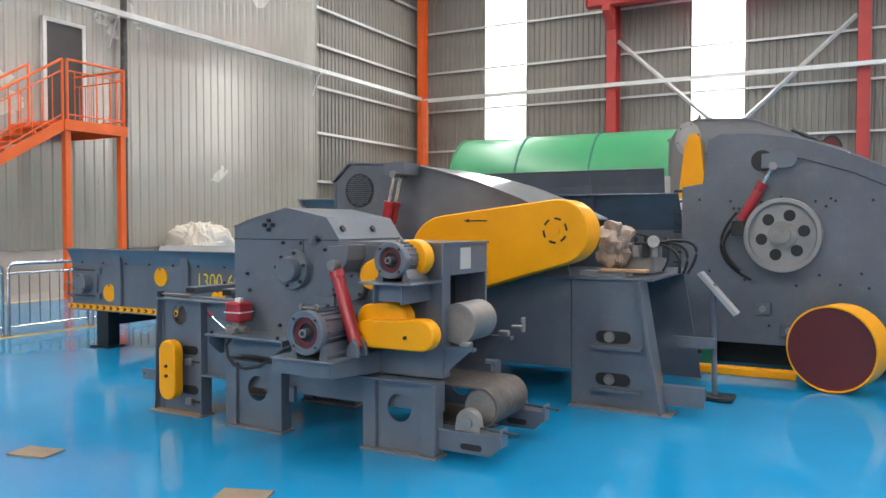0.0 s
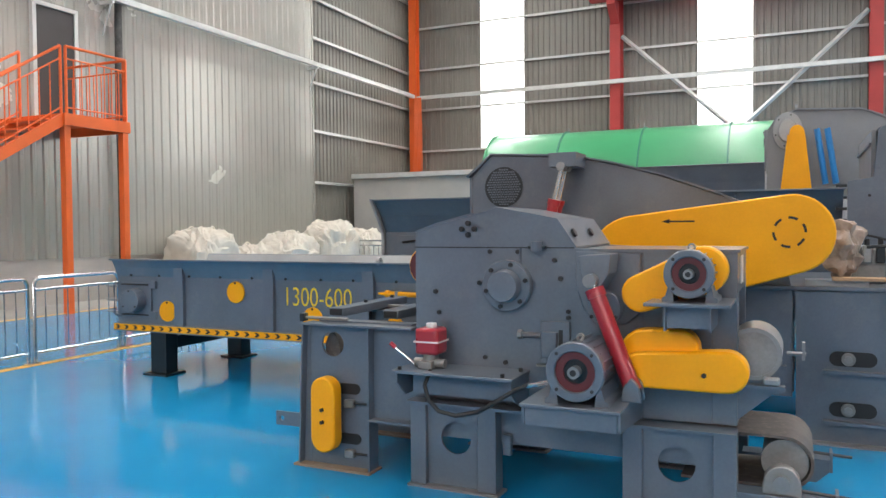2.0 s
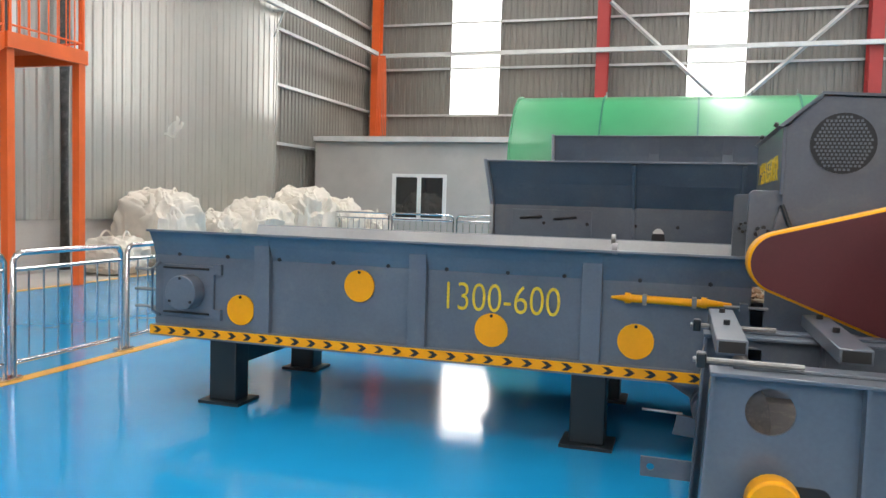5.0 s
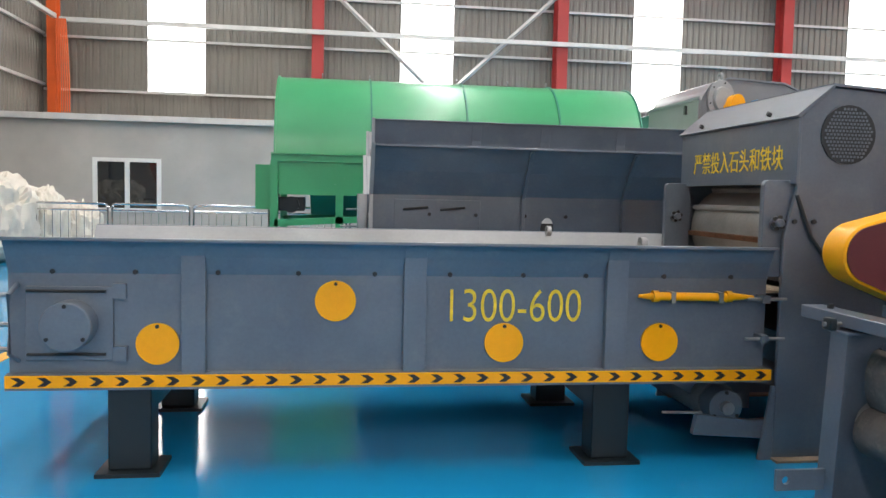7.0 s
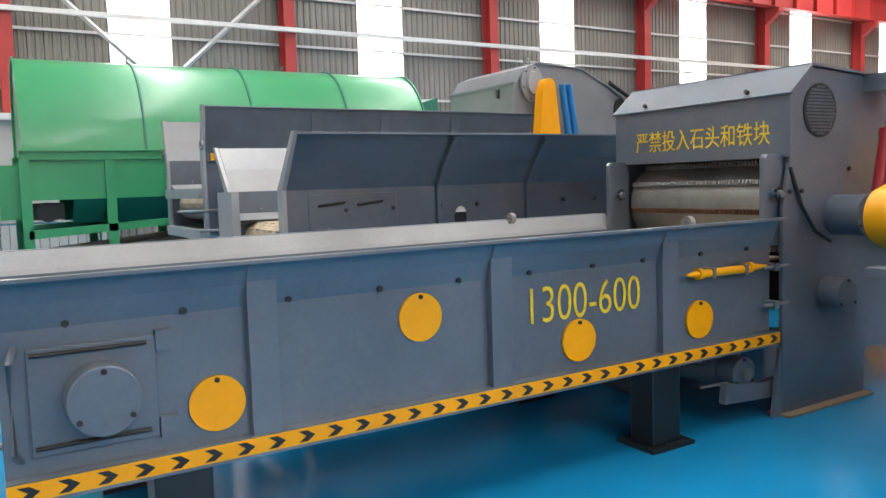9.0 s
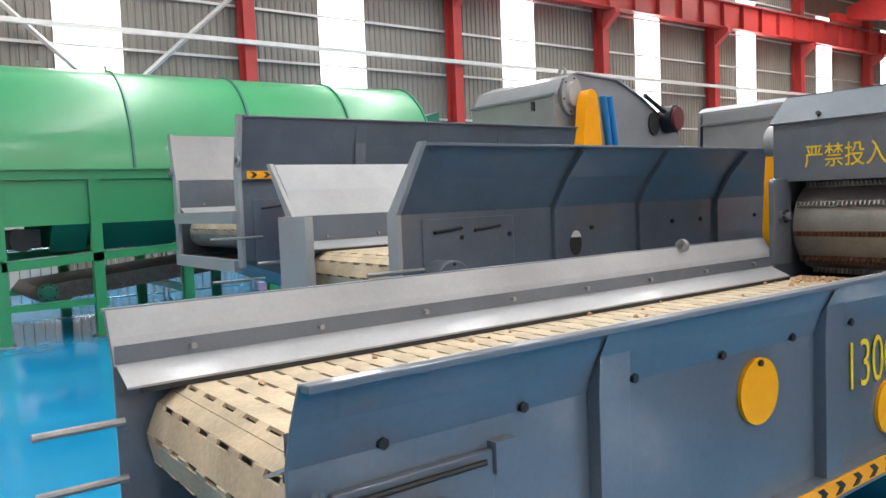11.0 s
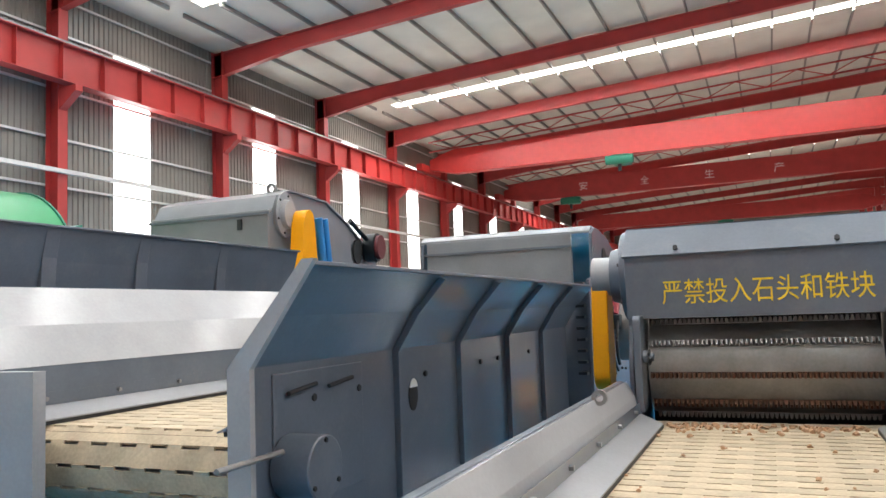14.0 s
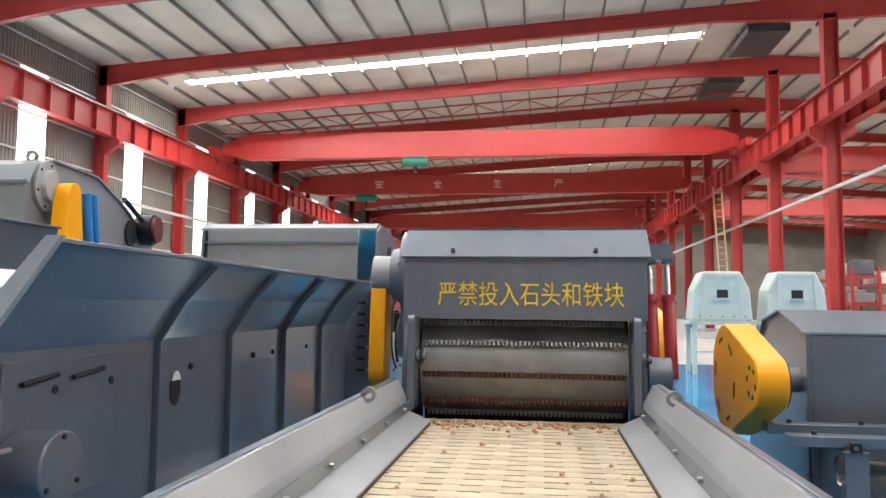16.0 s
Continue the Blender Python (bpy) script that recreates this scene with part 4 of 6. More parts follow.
for y in (8.32, 9.79):
    for z in (0.8, 1.06):
        part("tension_rod", cyl(M(), (-6.82, y, z), (-6.45, y, z), 0.012, seg=8), ROLLER, C)
legs(C, [-6.0, -3.6], [8.53, 9.6], 0.62, 0.24, 0.2)
part("floor_beam", box(M(), -6.45, -1.75, 8.4, 8.55, 0.52, 0.64), GREY, C)
section(1.0, 1.0, 1.035, 0.14)
cs = [(-1.86, 0.26), (1.1, 0.26), (1.1, 1.2), (0.55, 1.55), (0.2, 1.74), (-0.1, 1.9), (-0.42, 2.05), (-0.85, 2.19), (-1.2, 2.24), (-1.5, 2.25), (-1.62, 2.19), (-1.66, 1.78), (-1.86, 1.75)]
for y in (8.16, 9.95):
    part("side_plate", prism(M(), cs, "y", y, y + 0.03), GREY, C, smooth=False, bevel=0.004)
ct = [(-1.6, 2.2), (-1.5, 2.255), (-1.2, 2.245), (-0.85, 2.195), (-0.42, 2.055), (0.2, 1.74), (1.1, 1.2)]
part("hood_top", prism(M(), ct + [(p[0], p[1] + 0.02) for p in ct[::-1]], "y", 8.19, 10.0), MIDGREY, C)
part("hood_front", box(M(), -1.66, -1.62, 8.36, 9.9, 1.72, 2.2), MIDGREY, C, bevel=0.005)
part("body_front", box(M(), -1.85, -1.82, 8.19, 9.94, 0.26, 1.7), GREY, C)
part("hood_band", box(M(), -1.68, -1.66, 8.36, 9.92, 2.07, 2.09), GREY, C)
for i in range(9):
    part("edge_clamp", box(M(), -1.95, -1.86, 8.2, 8.28, 0.9 + 0.1 * i, 0.925 + 0.1 * i), DARK, C)
# the second port is a black disc painting the shade of an opening
for x, z, r in ((-1.51, 1.95, 0.13), (-1.11, 1.98, 0.1)):
    part("side_port", cyl(M(), (x, 8.158, z), (x, 8.15, z), r, seg=32), GREY if x < -1.3 else BLACK, C, "round covered port" if x < -1.3 else "black disc drawn for an open round port")
# flywheel with six holes
fw_ = M()
ring(fw_, (-0.9, 7.86, 1.29), (-0.9, 8.06, 1.29), 0.335, 0.29, 48)
fly = part("flywheel", fw_, STEEL, C, "worn steel flywheel with six round holes", bevel=0.006)
part("web", cyl(M(), (-0.9, 7.92, 1.29), (-0.9, 8.0, 1.29), 0.292, seg=40), STEEL, fly)
# black discs on the web paint the shade of the six holes
for i in range(6):
    a = radians(60 * i + 12)
    part("round_hole", cyl(M(), (-0.9 + 0.185 * math.cos(a), 7.921, 1.29 + 0.185 * math.sin(a)), (-0.9 + 0.185 * math.cos(a), 7.917, 1.29 + 0.185 * math.sin(a)), 0.052, seg=20), BLACK, fly)
part("shaft_end", cyl(M(), (-0.9, 7.8, 1.29), (-0.9, 8.16, 1.29), 0.075, seg=24), ROLLER, fly)
part("clamp_ring", cyl(M(), (-0.9, 7.86, 1.29), (-0.9, 7.93, 1.29), 0.125, seg=24), ROLLER, fly)
ram(C, (-1.28, 8.05, 1.42), (-1.0, 8.03, 1.92), 0.045, REDCYL)
lug = M()
prism(lug, arc(-0.87, 1.98, 0.075, -90, 90, 8) + [(-1.1, 2.03), (-1.1, 1.9)], "y", 8.0, 8.05)
part("ram_lug", lug, GREY, C)
part("valve_block", box(M(), -1.36, -1.24, 7.98, 8.12, 1.28, 1.42), DARK, C, bevel=0.008)
hs = M()
tube(hs, bow((-1.3, 8.0, 1.4), (-1.28, 8.02, 0.95), 0.14, 14, (-1, 0, 0)), 0.016, 8)
part("hose", hs, BLACK, C)
part("hose", tube(M(), bow((-1.32, 8.05, 1.5), (-1.2, 8.05, 0.88), 0.2, 14, (-1, 0, -0.2)), 0.012, 8), BLACK, C)
for x, z in ((-1.08, 0.6), (-0.85, 0.41)):
    bb = part("flange_bearing", box(M(), x - 0.07, x + 0.07, 8.1, 8.16, z - 0.06, z + 0.06), GREY, C, bevel=0.01)
    part("shaft_end", cyl(M(), (x, 8.1, z), (x, 8.06, z), 0.03, seg=14), STEEL, bb)
rnd = random.Random(4)
bolts("bolt", [(rnd.uniform(-1.7, 0.2), 8.158, rnd.choice((0.85, 0.95, 1.62, 1.55, 0.45)) + rnd.uniform(-0.03, 0.03)) for _ in range(26)], (0, -1, 0), C, 0.014)
# recessed skid, near black to paint the shaded gap under the body
part("dark_gap_skid", box(M(), -1.7, 1.1, 8.6, 9.9, 0.0, 0.255), DARK, C)
for x in (-1.6, -0.2, 0.9):
    part("skid_foot", box(M(), x - 0.06, x + 0.06, 8.2, 8.32, 0.0, 0.26), DGREEN, C)
part("side_seam", prism(M(), [(p[0] + 0.1, p[1] - 0.2) for p in cs[4:9]] + [(p[0] + 0.1, p[1] - 0.212) for p in cs[4:9][::-1]], "y", 8.152, 8.16), DARK, C)

section()
Bm = thing("drum_chipper", (-2.0, 12.2, 0), "largest grey wood chipper with a raised infeed conveyor", "chipper", "wood chippers")
infeed(Bm, -6.45, -2.5, 10.95, 12.57, 1.0, 1.75, 2.205, 0.1, [-5.3, -4.5, -3.6], 1.4)
hazard(Bm, -6.4, -2.55, 10.91, 1.69, 1.755)
part("strip_backing", box(M(), -6.45, -2.52, 10.911, 10.94, 1.68, 1.76), GREY, Bm)
# lighter grey again paints the light on the west-facing ends
for y in (10.95, 12.57):
    s = -1 if y < 12 else 1
    ep = [(y - 0.05, 0.95), (y + 0.05, 0.95), (y + 0.05, 1.75), (y + s * 0.1 + 0.04, 2.215), (y + s * 0.1 - 0.04, 2.215), (y - 0.05, 1.75)]
    part("end_flange", prism(M(), ep, "x", -6.48, -6.45), LIGHTGREY, Bm, smooth=False)
for z in (0.91, 1.32):
    part("end_rail", box(M(), -6.52, -6.45, 11.0, 12.52, z, z + 0.1), LIGHTGREY, Bm)
part("tail_drum_shell", cyl(M(), (-6.25, 10.99, 1.2), (-6.25, 12.53, 1.2), 0.12, seg=20), ROLLER, Bm)
tail_detail(Bm, -6.1, 10.95, 1.2)
part("drum_cap", cyl(M(), (-5.97, 10.77, 1.27), (-5.97, 10.93, 1.27), 0.14, seg=28), mat("red_cap_paint", (0.62, 0.03, 0.04), 0.4), Bm, "bright red round bearing cap")
hopper = M()
prism(hopper, [(-6.48, 1.0), (-3.2, 1.0), (-3.2, 0.5), (-5.2, 0.5)], "y", 10.97, 12.55)
part("under_hopper", hopper, GREY, Bm, smooth=False)
for z in (0.85, 1.2):
    part("tension_rod", cyl(M(), (-6.75, 10.89, z), (-6.3, 10.89, z), 0.012, seg=8), ROLLER, Bm)
for y in (10.88, 12.65):
    part("lifting_eye", ring(M(), (-6.5, y, 1.83), (-6.48, y, 1.83), 0.05, 0.028, 14), STEEL, Bm)
legs(Bm, [-5.2, -3.4], [11.1, 12.42], 0.52, 0.26, 0.2)
section(0.72, 1.0, 0.985, -0.5)
bs = [(-2.76, 0.3), (1.24, 0.3), (1.24, 1.55), (0.39, 2.25), (-0.06, 2.43), (-0.61, 2.67), (-1.26, 2.88), (-2.26, 2.92), (-2.61, 2.83), (-2.76, 2.65)]
for y in (11.2, 12.65):
    part("side_plate", prism(M(), bs, "y", y, y + 0.03), MIDGREY, Bm, smooth=False, bevel=0.004)
bt = bs[3:][::-1]
part("hood_top", prism(M(), bt + [(p[0] + 0.004, p[1] + 0.02) for p in bt[::-1]], "y", 11.17, 12.7), MIDGREY, Bm)
part("hood_front", box(M(), -2.8, -2.76, 11.19, 12.7, 2.15, 2.69), MIDGREY, Bm, bevel=0.004)
part("hood_band", box(M(), -2.82, -2.8, 11.17, 12.72, 2.64, 2.665), GREY, Bm)
part("hood_latch", box(M(), -2.83, -2.8, 11.5, 11.55, 2.5, 2.61), DARK, Bm)
hub(Bm, (-2.42, 11.2, 2.66), (0, -1, 0), 0.24, 0.1, "drum_end", LIGHTGREY)
gd = [(-2.54, 1.8), (-2.02, 1.8), (-2.14, 2.58)] + arc(-2.27, 2.58, 0.125, 0, 180, 10) + [(-2.42, 2.58)]
part("narrow_guard", prism(M(), gd, "y", 10.94, 11.09), YELLOW, Bm, "tall yellow belt guard", bevel=0.01)
for x in (-1.82, -1.66):
    part("blue_cylinder", cyl(M(), (x, 10.98, 1.95), (x - 0.14, 10.98, 2.64), 0.05, seg=16), BLUECYL, Bm, "bright blue hydraulic cylinder")
eye = M()
ring(eye, (-2.3, 11.4, 2.97), (-2.26, 11.4, 2.97), 0.06, 0.035, 16)
part("lifting_eye", eye, STEEL, Bm)
part("red_pulley", cyl(M(), (0.05, 10.98, 2.42), (0.05, 11.25, 2.42), 0.15, seg=28), MAROON, Bm, "maroon pulley end")
part("pulley_rim", cyl(M(), (0.05, 11.03, 2.42), (0.05, 11.18, 2.42), 0.18, seg=28), DARK, Bm)
# another opening whose shade is a black disc
part("side_port", cyl(M(), (-0.3, 11.19, 2.36), (-0.3, 11.17, 2.36), 0.15, seg=28), BLACK, Bm)
part("jack_screw", cyl(M(), (-0.6, 11.15, 2.72), (-0.1, 11.13, 2.52), 0.03, seg=10), DARK, Bm)

# -- small drum chipper in front
section(1.06, 1.06, 1.067, 0.126, -0.27)
N = thing("small_drum_chipper", (-3.4, 4.7, 0), "small grey drum chipper with two motors and a belt outlet", "chipper", "wood chippers")
NS, NN = 4.3, 5.02
body = [(-3.98, 0.43), (-2.78, 0.43), (-2.78, 1.222), (-3.11, 1.24), (-3.2, 1.375), (-3.53, 1.44), (-3.86, 1.36), (-3.98, 1.32)]
for y in (NS, NN - 0.025):
    part("side_plate", prism(M(), body, "y", y, y + 0.025), GREY, N, smooth=False, bevel=0.004)
tp = [(-3.98, 1.316), (-3.86, 1.356), (-3.53, 1.436), (-3.2, 1.372), (-3.105, 1.236)]
part("hood_top", prism(M(), tp + [(p[0] + 0.004, p[1] + 0.012) for p in tp[::-1]], "y", NS - 0.006, NN + 0.02), GREY, N, smooth=False)
part("back_plate", box(M(), -3.98, -3.96, NS + 0.026, NN - 0.026, 0.58, 1.31), GREY, N)
part("hood_seam", box(M(), -3.98, -3.11, NS - 0.003, NS, 1.238, 1.244), DARK, N)
# through-holes drawn as black discs, shade put into colour
for y in (NS + 0.08, NS + 0.42):
    part("hinge_hole", cyl(M(), (-3.14, y, 1.31), (-3.128, y, 1.317), 0.022, seg=16), BLACK, N)
hub(N, (-3.45, NS, 1.052), (0, -1, 0), 0.127, 0.11)
for x, z in ((-3.67, 1.365), (-3.705, 1.335), (-3.635, 1.335), (-3.67, 1.305)):
    part("bolt", cyl(M(), (x, NS, z), (x, NS - 0.018, z), 0.014, seg=8), BLACK, N)
bolts("bolt", [(x, NS, z) for x, z in ((-3.55, 1.22), (-3.4, 1.22), (-3.86, 1.01), (-3.84, 0.9), (-3.58, 0.68), (-3.47, 0.66), (-3.21, 1.18), (-3.18, 1.09), (-3.14, 0.93), (-3.14, 0.9), (-3.61, 1.06))], (0, -1, 0), N, 0.012, 0.014)
bk = part("latch", box(M(), -3.34, -3.25, NS - 0.03, NS, 1.235, 1.25), DARK, N, bevel=0.004)
part("knob", cyl(M(), (-3.295, NS - 0.03, 1.225), (-3.295, NS - 0.03, 1.272), 0.028, seg=16), GREY, bk)
part("latch_plate", box(M(), -3.39, -3.385, NS - 0.012, NS, 1.1, 1.24), GREY, N)
cp = part("drum_clamp", box(M(), -3.28, -3.13, NS - 0.02, NS, 0.67, 0.88), GREY, N, "bolted drum clamp", bevel=0.004)
part("clamp_flap", box(M(), -3.27, -3.19, NS - 0.045, NS - 0.02, 0.7, 0.83), GREY, cp, bevel=0.006)
part("clamp_slot", box(M(), -3.185, -3.165, NS - 0.0225, NS - 0.02, 0.72, 0.84), BLACK, cp)
part("clamp_screw", cyl(M(), (-3.38, NS - 0.02, 0.81), (-3.28, NS - 0.02, 0.81), 0.012, seg=10), STEEL, cp)
part("screw_head", cyl(M(), (-3.395, NS - 0.02, 0.81), (-3.375, NS - 0.02, 0.81), 0.024, seg=6), ROLLER, cp)
part("clamp_pin", box(M(), -3.3, -3.13, NS - 0.03, NS, 0.655, 0.665), ROLLER, cp)
# base frame and feet
for y in (NS - 0.02, NN - 0.04):
    part("base_beam", box(M(), -3.98, -2.37, y, y + 0.06, 0.25, 0.428), GREY, N, bevel=0.004)
    part("beam_flange", box(M(), -3.49, -2.86, y - 0.04, y + 0.06, 0.43, 0.442), GREY, N)
part("beam_lug", box(M(), -3.47, -3.43, NS - 0.05, NS - 0.02, 0.2, 0.3), GREY, N)
for x0, x1, zt, hx in ((-3.97, -3.49, 0.43, -3.72), (-2.86, -2.36, 0.42, -2.62)):
    for y in (NS - 0.07, NN + 0.03):
        f = M()
        plate_with_hole(f, x0 + 0.09, x1 - 0.1, 0.012, zt, hx, 0.262, 0.083, y, y + 0.012)
        fp = part("foot_panel", f, GREY, N, "grey foot panel with a round hole", smooth=False)
        for xa, xb in ((x0, x0 + 0.09), (x1 - 0.1, x1)):
            part("foot_post", box(M(), xa, xb, y - 0.03, y + 0.07, 0.012, zt), GREY, fp, bevel=0.004)
        part("foot_top", box(M(), x0 - 0.02, x1 + (0.14 if x0 < -3 else 0.0), y - 0.045, y + 0.06, zt, zt + 0.014), GREY, fp)
        part("foot_plate", box(M(), x0 - 0.01, x1 + 0.02, y - 0.05, y + 0.08, 0.0, 0.012), STEEL, fp)
# infeed frame at the west end
for y in (4.3, 5.04):
    f = M()
    plate_with_hole(f, -4.66, -4.26, 0.56, 0.8, -4.51, 0.695, 0.072, y, y + 0.014)
    box(f, -4.66, -4.26, y, y + 0.014, 0.012, 0.56)
    part("frame_panel", f, GREY, N, "grey frame panel with a round hole", smooth=False)
    part("frame_edge", prism(M(), [(-4.712, 0.012), (-4.66, 0.012), (-4.66, 0.8), (-4.68, 0.8)], "y", y - 0.004, y + 0.014), GREY, N, smooth=False)
    part("frame_rim", prism(M(), [(-4.72, 0.012), (-4.71, 0.012), (-4.675, 0.8), (-4.685, 0.8)], "y", y - 0.05, y + 0.05), GREY, N, smooth=False)
    part("frame_rim", box(M(), -4.262, -4.25, y - 0.05, y + 0.05, 0.012, 0.8), GREY, N)
    part("frame_cap", box(M(), -4.69, -3.985, y - 0.055, y + 0.06, 0.8, 0.813), GREY, N, bevel=0.003)
    part("cap_plate", box(M(), -4.62, -4.02, y + 0.03, y + 0.11, 0.813, 0.824), GREY, N, bevel=0.003)
    part("foot_plate", box(M(), -4.74, -4.24, y - 0.07, y + 0.07, 0.0, 0.012), CARD, N)
    part("adjuster", cyl(M(), (-4.74, y + 0.02, 0.835), (-4.42, y + 0.02, 0.835), 0.009, seg=8), ROLLER, N)
    part("adjuster_lug", box(M(), -4.73, -4.7, y - 0.01, y + 0.04, 0.813, 0.86), DARK, N, bevel=0.006)
for x in (-4.615, -4.245):
    part("top_bar", box(M(), x - 0.05, x + 0.05, 4.5, 5.32, 0.824, 0.874), GREY, N, "square hollow bar across the frame", bevel=0.004)
    # black plate paints the shade inside the hollow bar
    part("bar_end", box(M(), x - 0.042, x + 0.042, 4.497, 4.5, 0.831, 0.868), BLACK, N)
    for y in (4.85, 5.2):
        part("bar_bolt", cyl(M(), (x, y, 0.874), (x, y, 0.892), 0.013, seg=6), BLACK, N)
for y in (NS + 0.01, NN - 0.035):
    part("infeed_side", box(M(), -4.25, -3.98, y, y + 0.025, 0.3, 0.8), GREY, N)
part("infeed_flange", box(M(), -4.25, -3.98, NS - 0.05, NS + 0.03, 0.288, 0.3), GREY, N)
part("infeed_roller", cyl(M(), (-4.5, 4.44, 0.45), (-4.5, 5.07, 0.45), 0.1, seg=24), STEEL, N)
part("infeed_belt", box(M(), -4.55, -4.0, 4.4, 5.04, 0.56, 0.575), RUBBER, N)
cv = part("chain_cover", prism(M(), belt_outline((-4.5, 0.45), 0.078, (-4.501, 0.19), 0.078), "y", 4.17, 4.25), YELLOW, N, "upright yellow rounded chain cover", bevel=0.01)
for z in (0.35, 0.282):
    part("cover_bolt", cyl(M(), (-4.5, 4.17, z), (-4.5, 4.155, z), 0.011, seg=6), BLACK, cv)
for zc in (0.45, 0.17):
    # bearing slot drawn as a black plate for its inner shade
    part("bearing_slot", prism(M(), belt_outline((-4.36, zc), 0.03, (-4.45, zc), 0.03, 8), "y", 4.294, 4.3), BLACK, N)
    part("bearing_block", box(M(), -4.42, -4.36, 4.26, 4.294, zc - 0.1, zc - 0.055), STEEL, N, bevel=0.006)
    part("bearing_slide", cyl(M(), (-4.37, 4.28, zc - 0.075), (-4.26, 4.28, zc - 0.075), 0.007, seg=8), BLACK, N)
for y in (4.3, 5.04):
    f = M()
    plate_with_hole(f, -4.91, -4.71, 0.2, 0.28, -4.87, 0.24, 0.016, y, y + 0.014)
    part("lug_bar", f, GREY, N, smooth=False)
# folded rubber curtain hanging under the infeed roller
for z0, z1, d in ((0.52, 0.75, 0.05), (0.34, 0.53, 0.085)):
    cu = M()
    cyl(cu, (-4.55, 4.36, (z0 + z1) / 2), (-4.55, 5.0, (z0 + z1) / 2), d, seg=20)
    bmesh.ops.scale(cu, verts=cu.verts, vec=(1, 1, (z1 - z0) / (2 * d)), space=Matrix.Translation((0, 0, -(z0 + z1) / 2)))
    part("rubber_curtain", cu, RUBBER, N, "folded worn rubber curtain")
# hand pump with red tank
ps = part("pump_shelf", box(M(), -3.99, -3.34, 4.03, NS, 0.615, 0.63), GREY, N, bevel=0.003)
part("shelf_skirt", box(M(), -3.92, -3.36, 4.14, 4.152, 0.5, 0.615), GREY, ps)
for x in (-3.965, -3.355):
    part("shelf_bracket", prism(M(), [(4.04, 0.614), (4.04, 0.57), (4.14, 0.49), (NS, 0.49), (NS, 0.614)], "x", x - 0.006, x + 0.006), GREY, ps, smooth=False)
bolts("bolt", [(-3.955, 4.06, 0.63), (-3.4, 4.06, 0.63), (-3.37, 4.24, 0.63)], (0, 0, 1), N, 0.01, 0.018)
hp = part("hand_pump_tank", box(M(), -3.9, -3.77, 4.12, 4.25, 0.7, 0.835), REDCYL, N, "red hand-pump oil tank", bevel=0.018)
part("tank_band", box(M(), -3.904, -3.766, 4.116, 4.254, 0.762, 0.77), LETTERW, hp)
part("tank_cap", cyl(M(), (-3.833, 4.185, 0.835), (-3.833, 4.185, 0.857), 0.027, seg=16), WHITE, hp)
part("pump_block", cyl(M(), (-3.92, 4.17, 0.655), (-3.75, 4.17, 0.655), 0.024, seg=12), ROLLER, hp)
part("pump_neck", cyl(M(), (-3.835, 4.18, 0.63), (-3.835, 4.18, 0.7), 0.04, seg=14), ROLLER, hp)
part("pump_valve", box(M(), -3.88, -3.8, 4.11, 4.16, 0.63, 0.67), STEEL, hp, bevel=0.006)
part("pump_lever", cyl(M(), (-3.92, 4.15, 0.65), (-4.01, 4.12, 0.73), 0.008, seg=8), CHROME, hp)
part("lever_grip", cyl(M(), (-4.01, 4.12, 0.73), (-4.035, 4.11, 0.755), 0.012, seg=8), REDCYL, hp)
hs = M()
tube(hs, [(-3.8, 4.1, 0.63), (-3.8, 4.03, 0.57), (-3.775, 4.02, 0.5), (-3.72, 4.02, 0.45), (-3.63, 4.02, 0.435), (-3.52, 4.03, 0.46), (-3.42, 4.03, 0.52), (-3.33, 4.05, 0.58), (-3.27, 4.06, 0.605)], 0.011, 8)
part("hose", hs, BLACK, N)
part("hose_fitting", cyl(M(), (-3.28, 4.06, 0.6), (-3.17, 4.08, 0.625), 0.012, seg=10), CHROME, N)
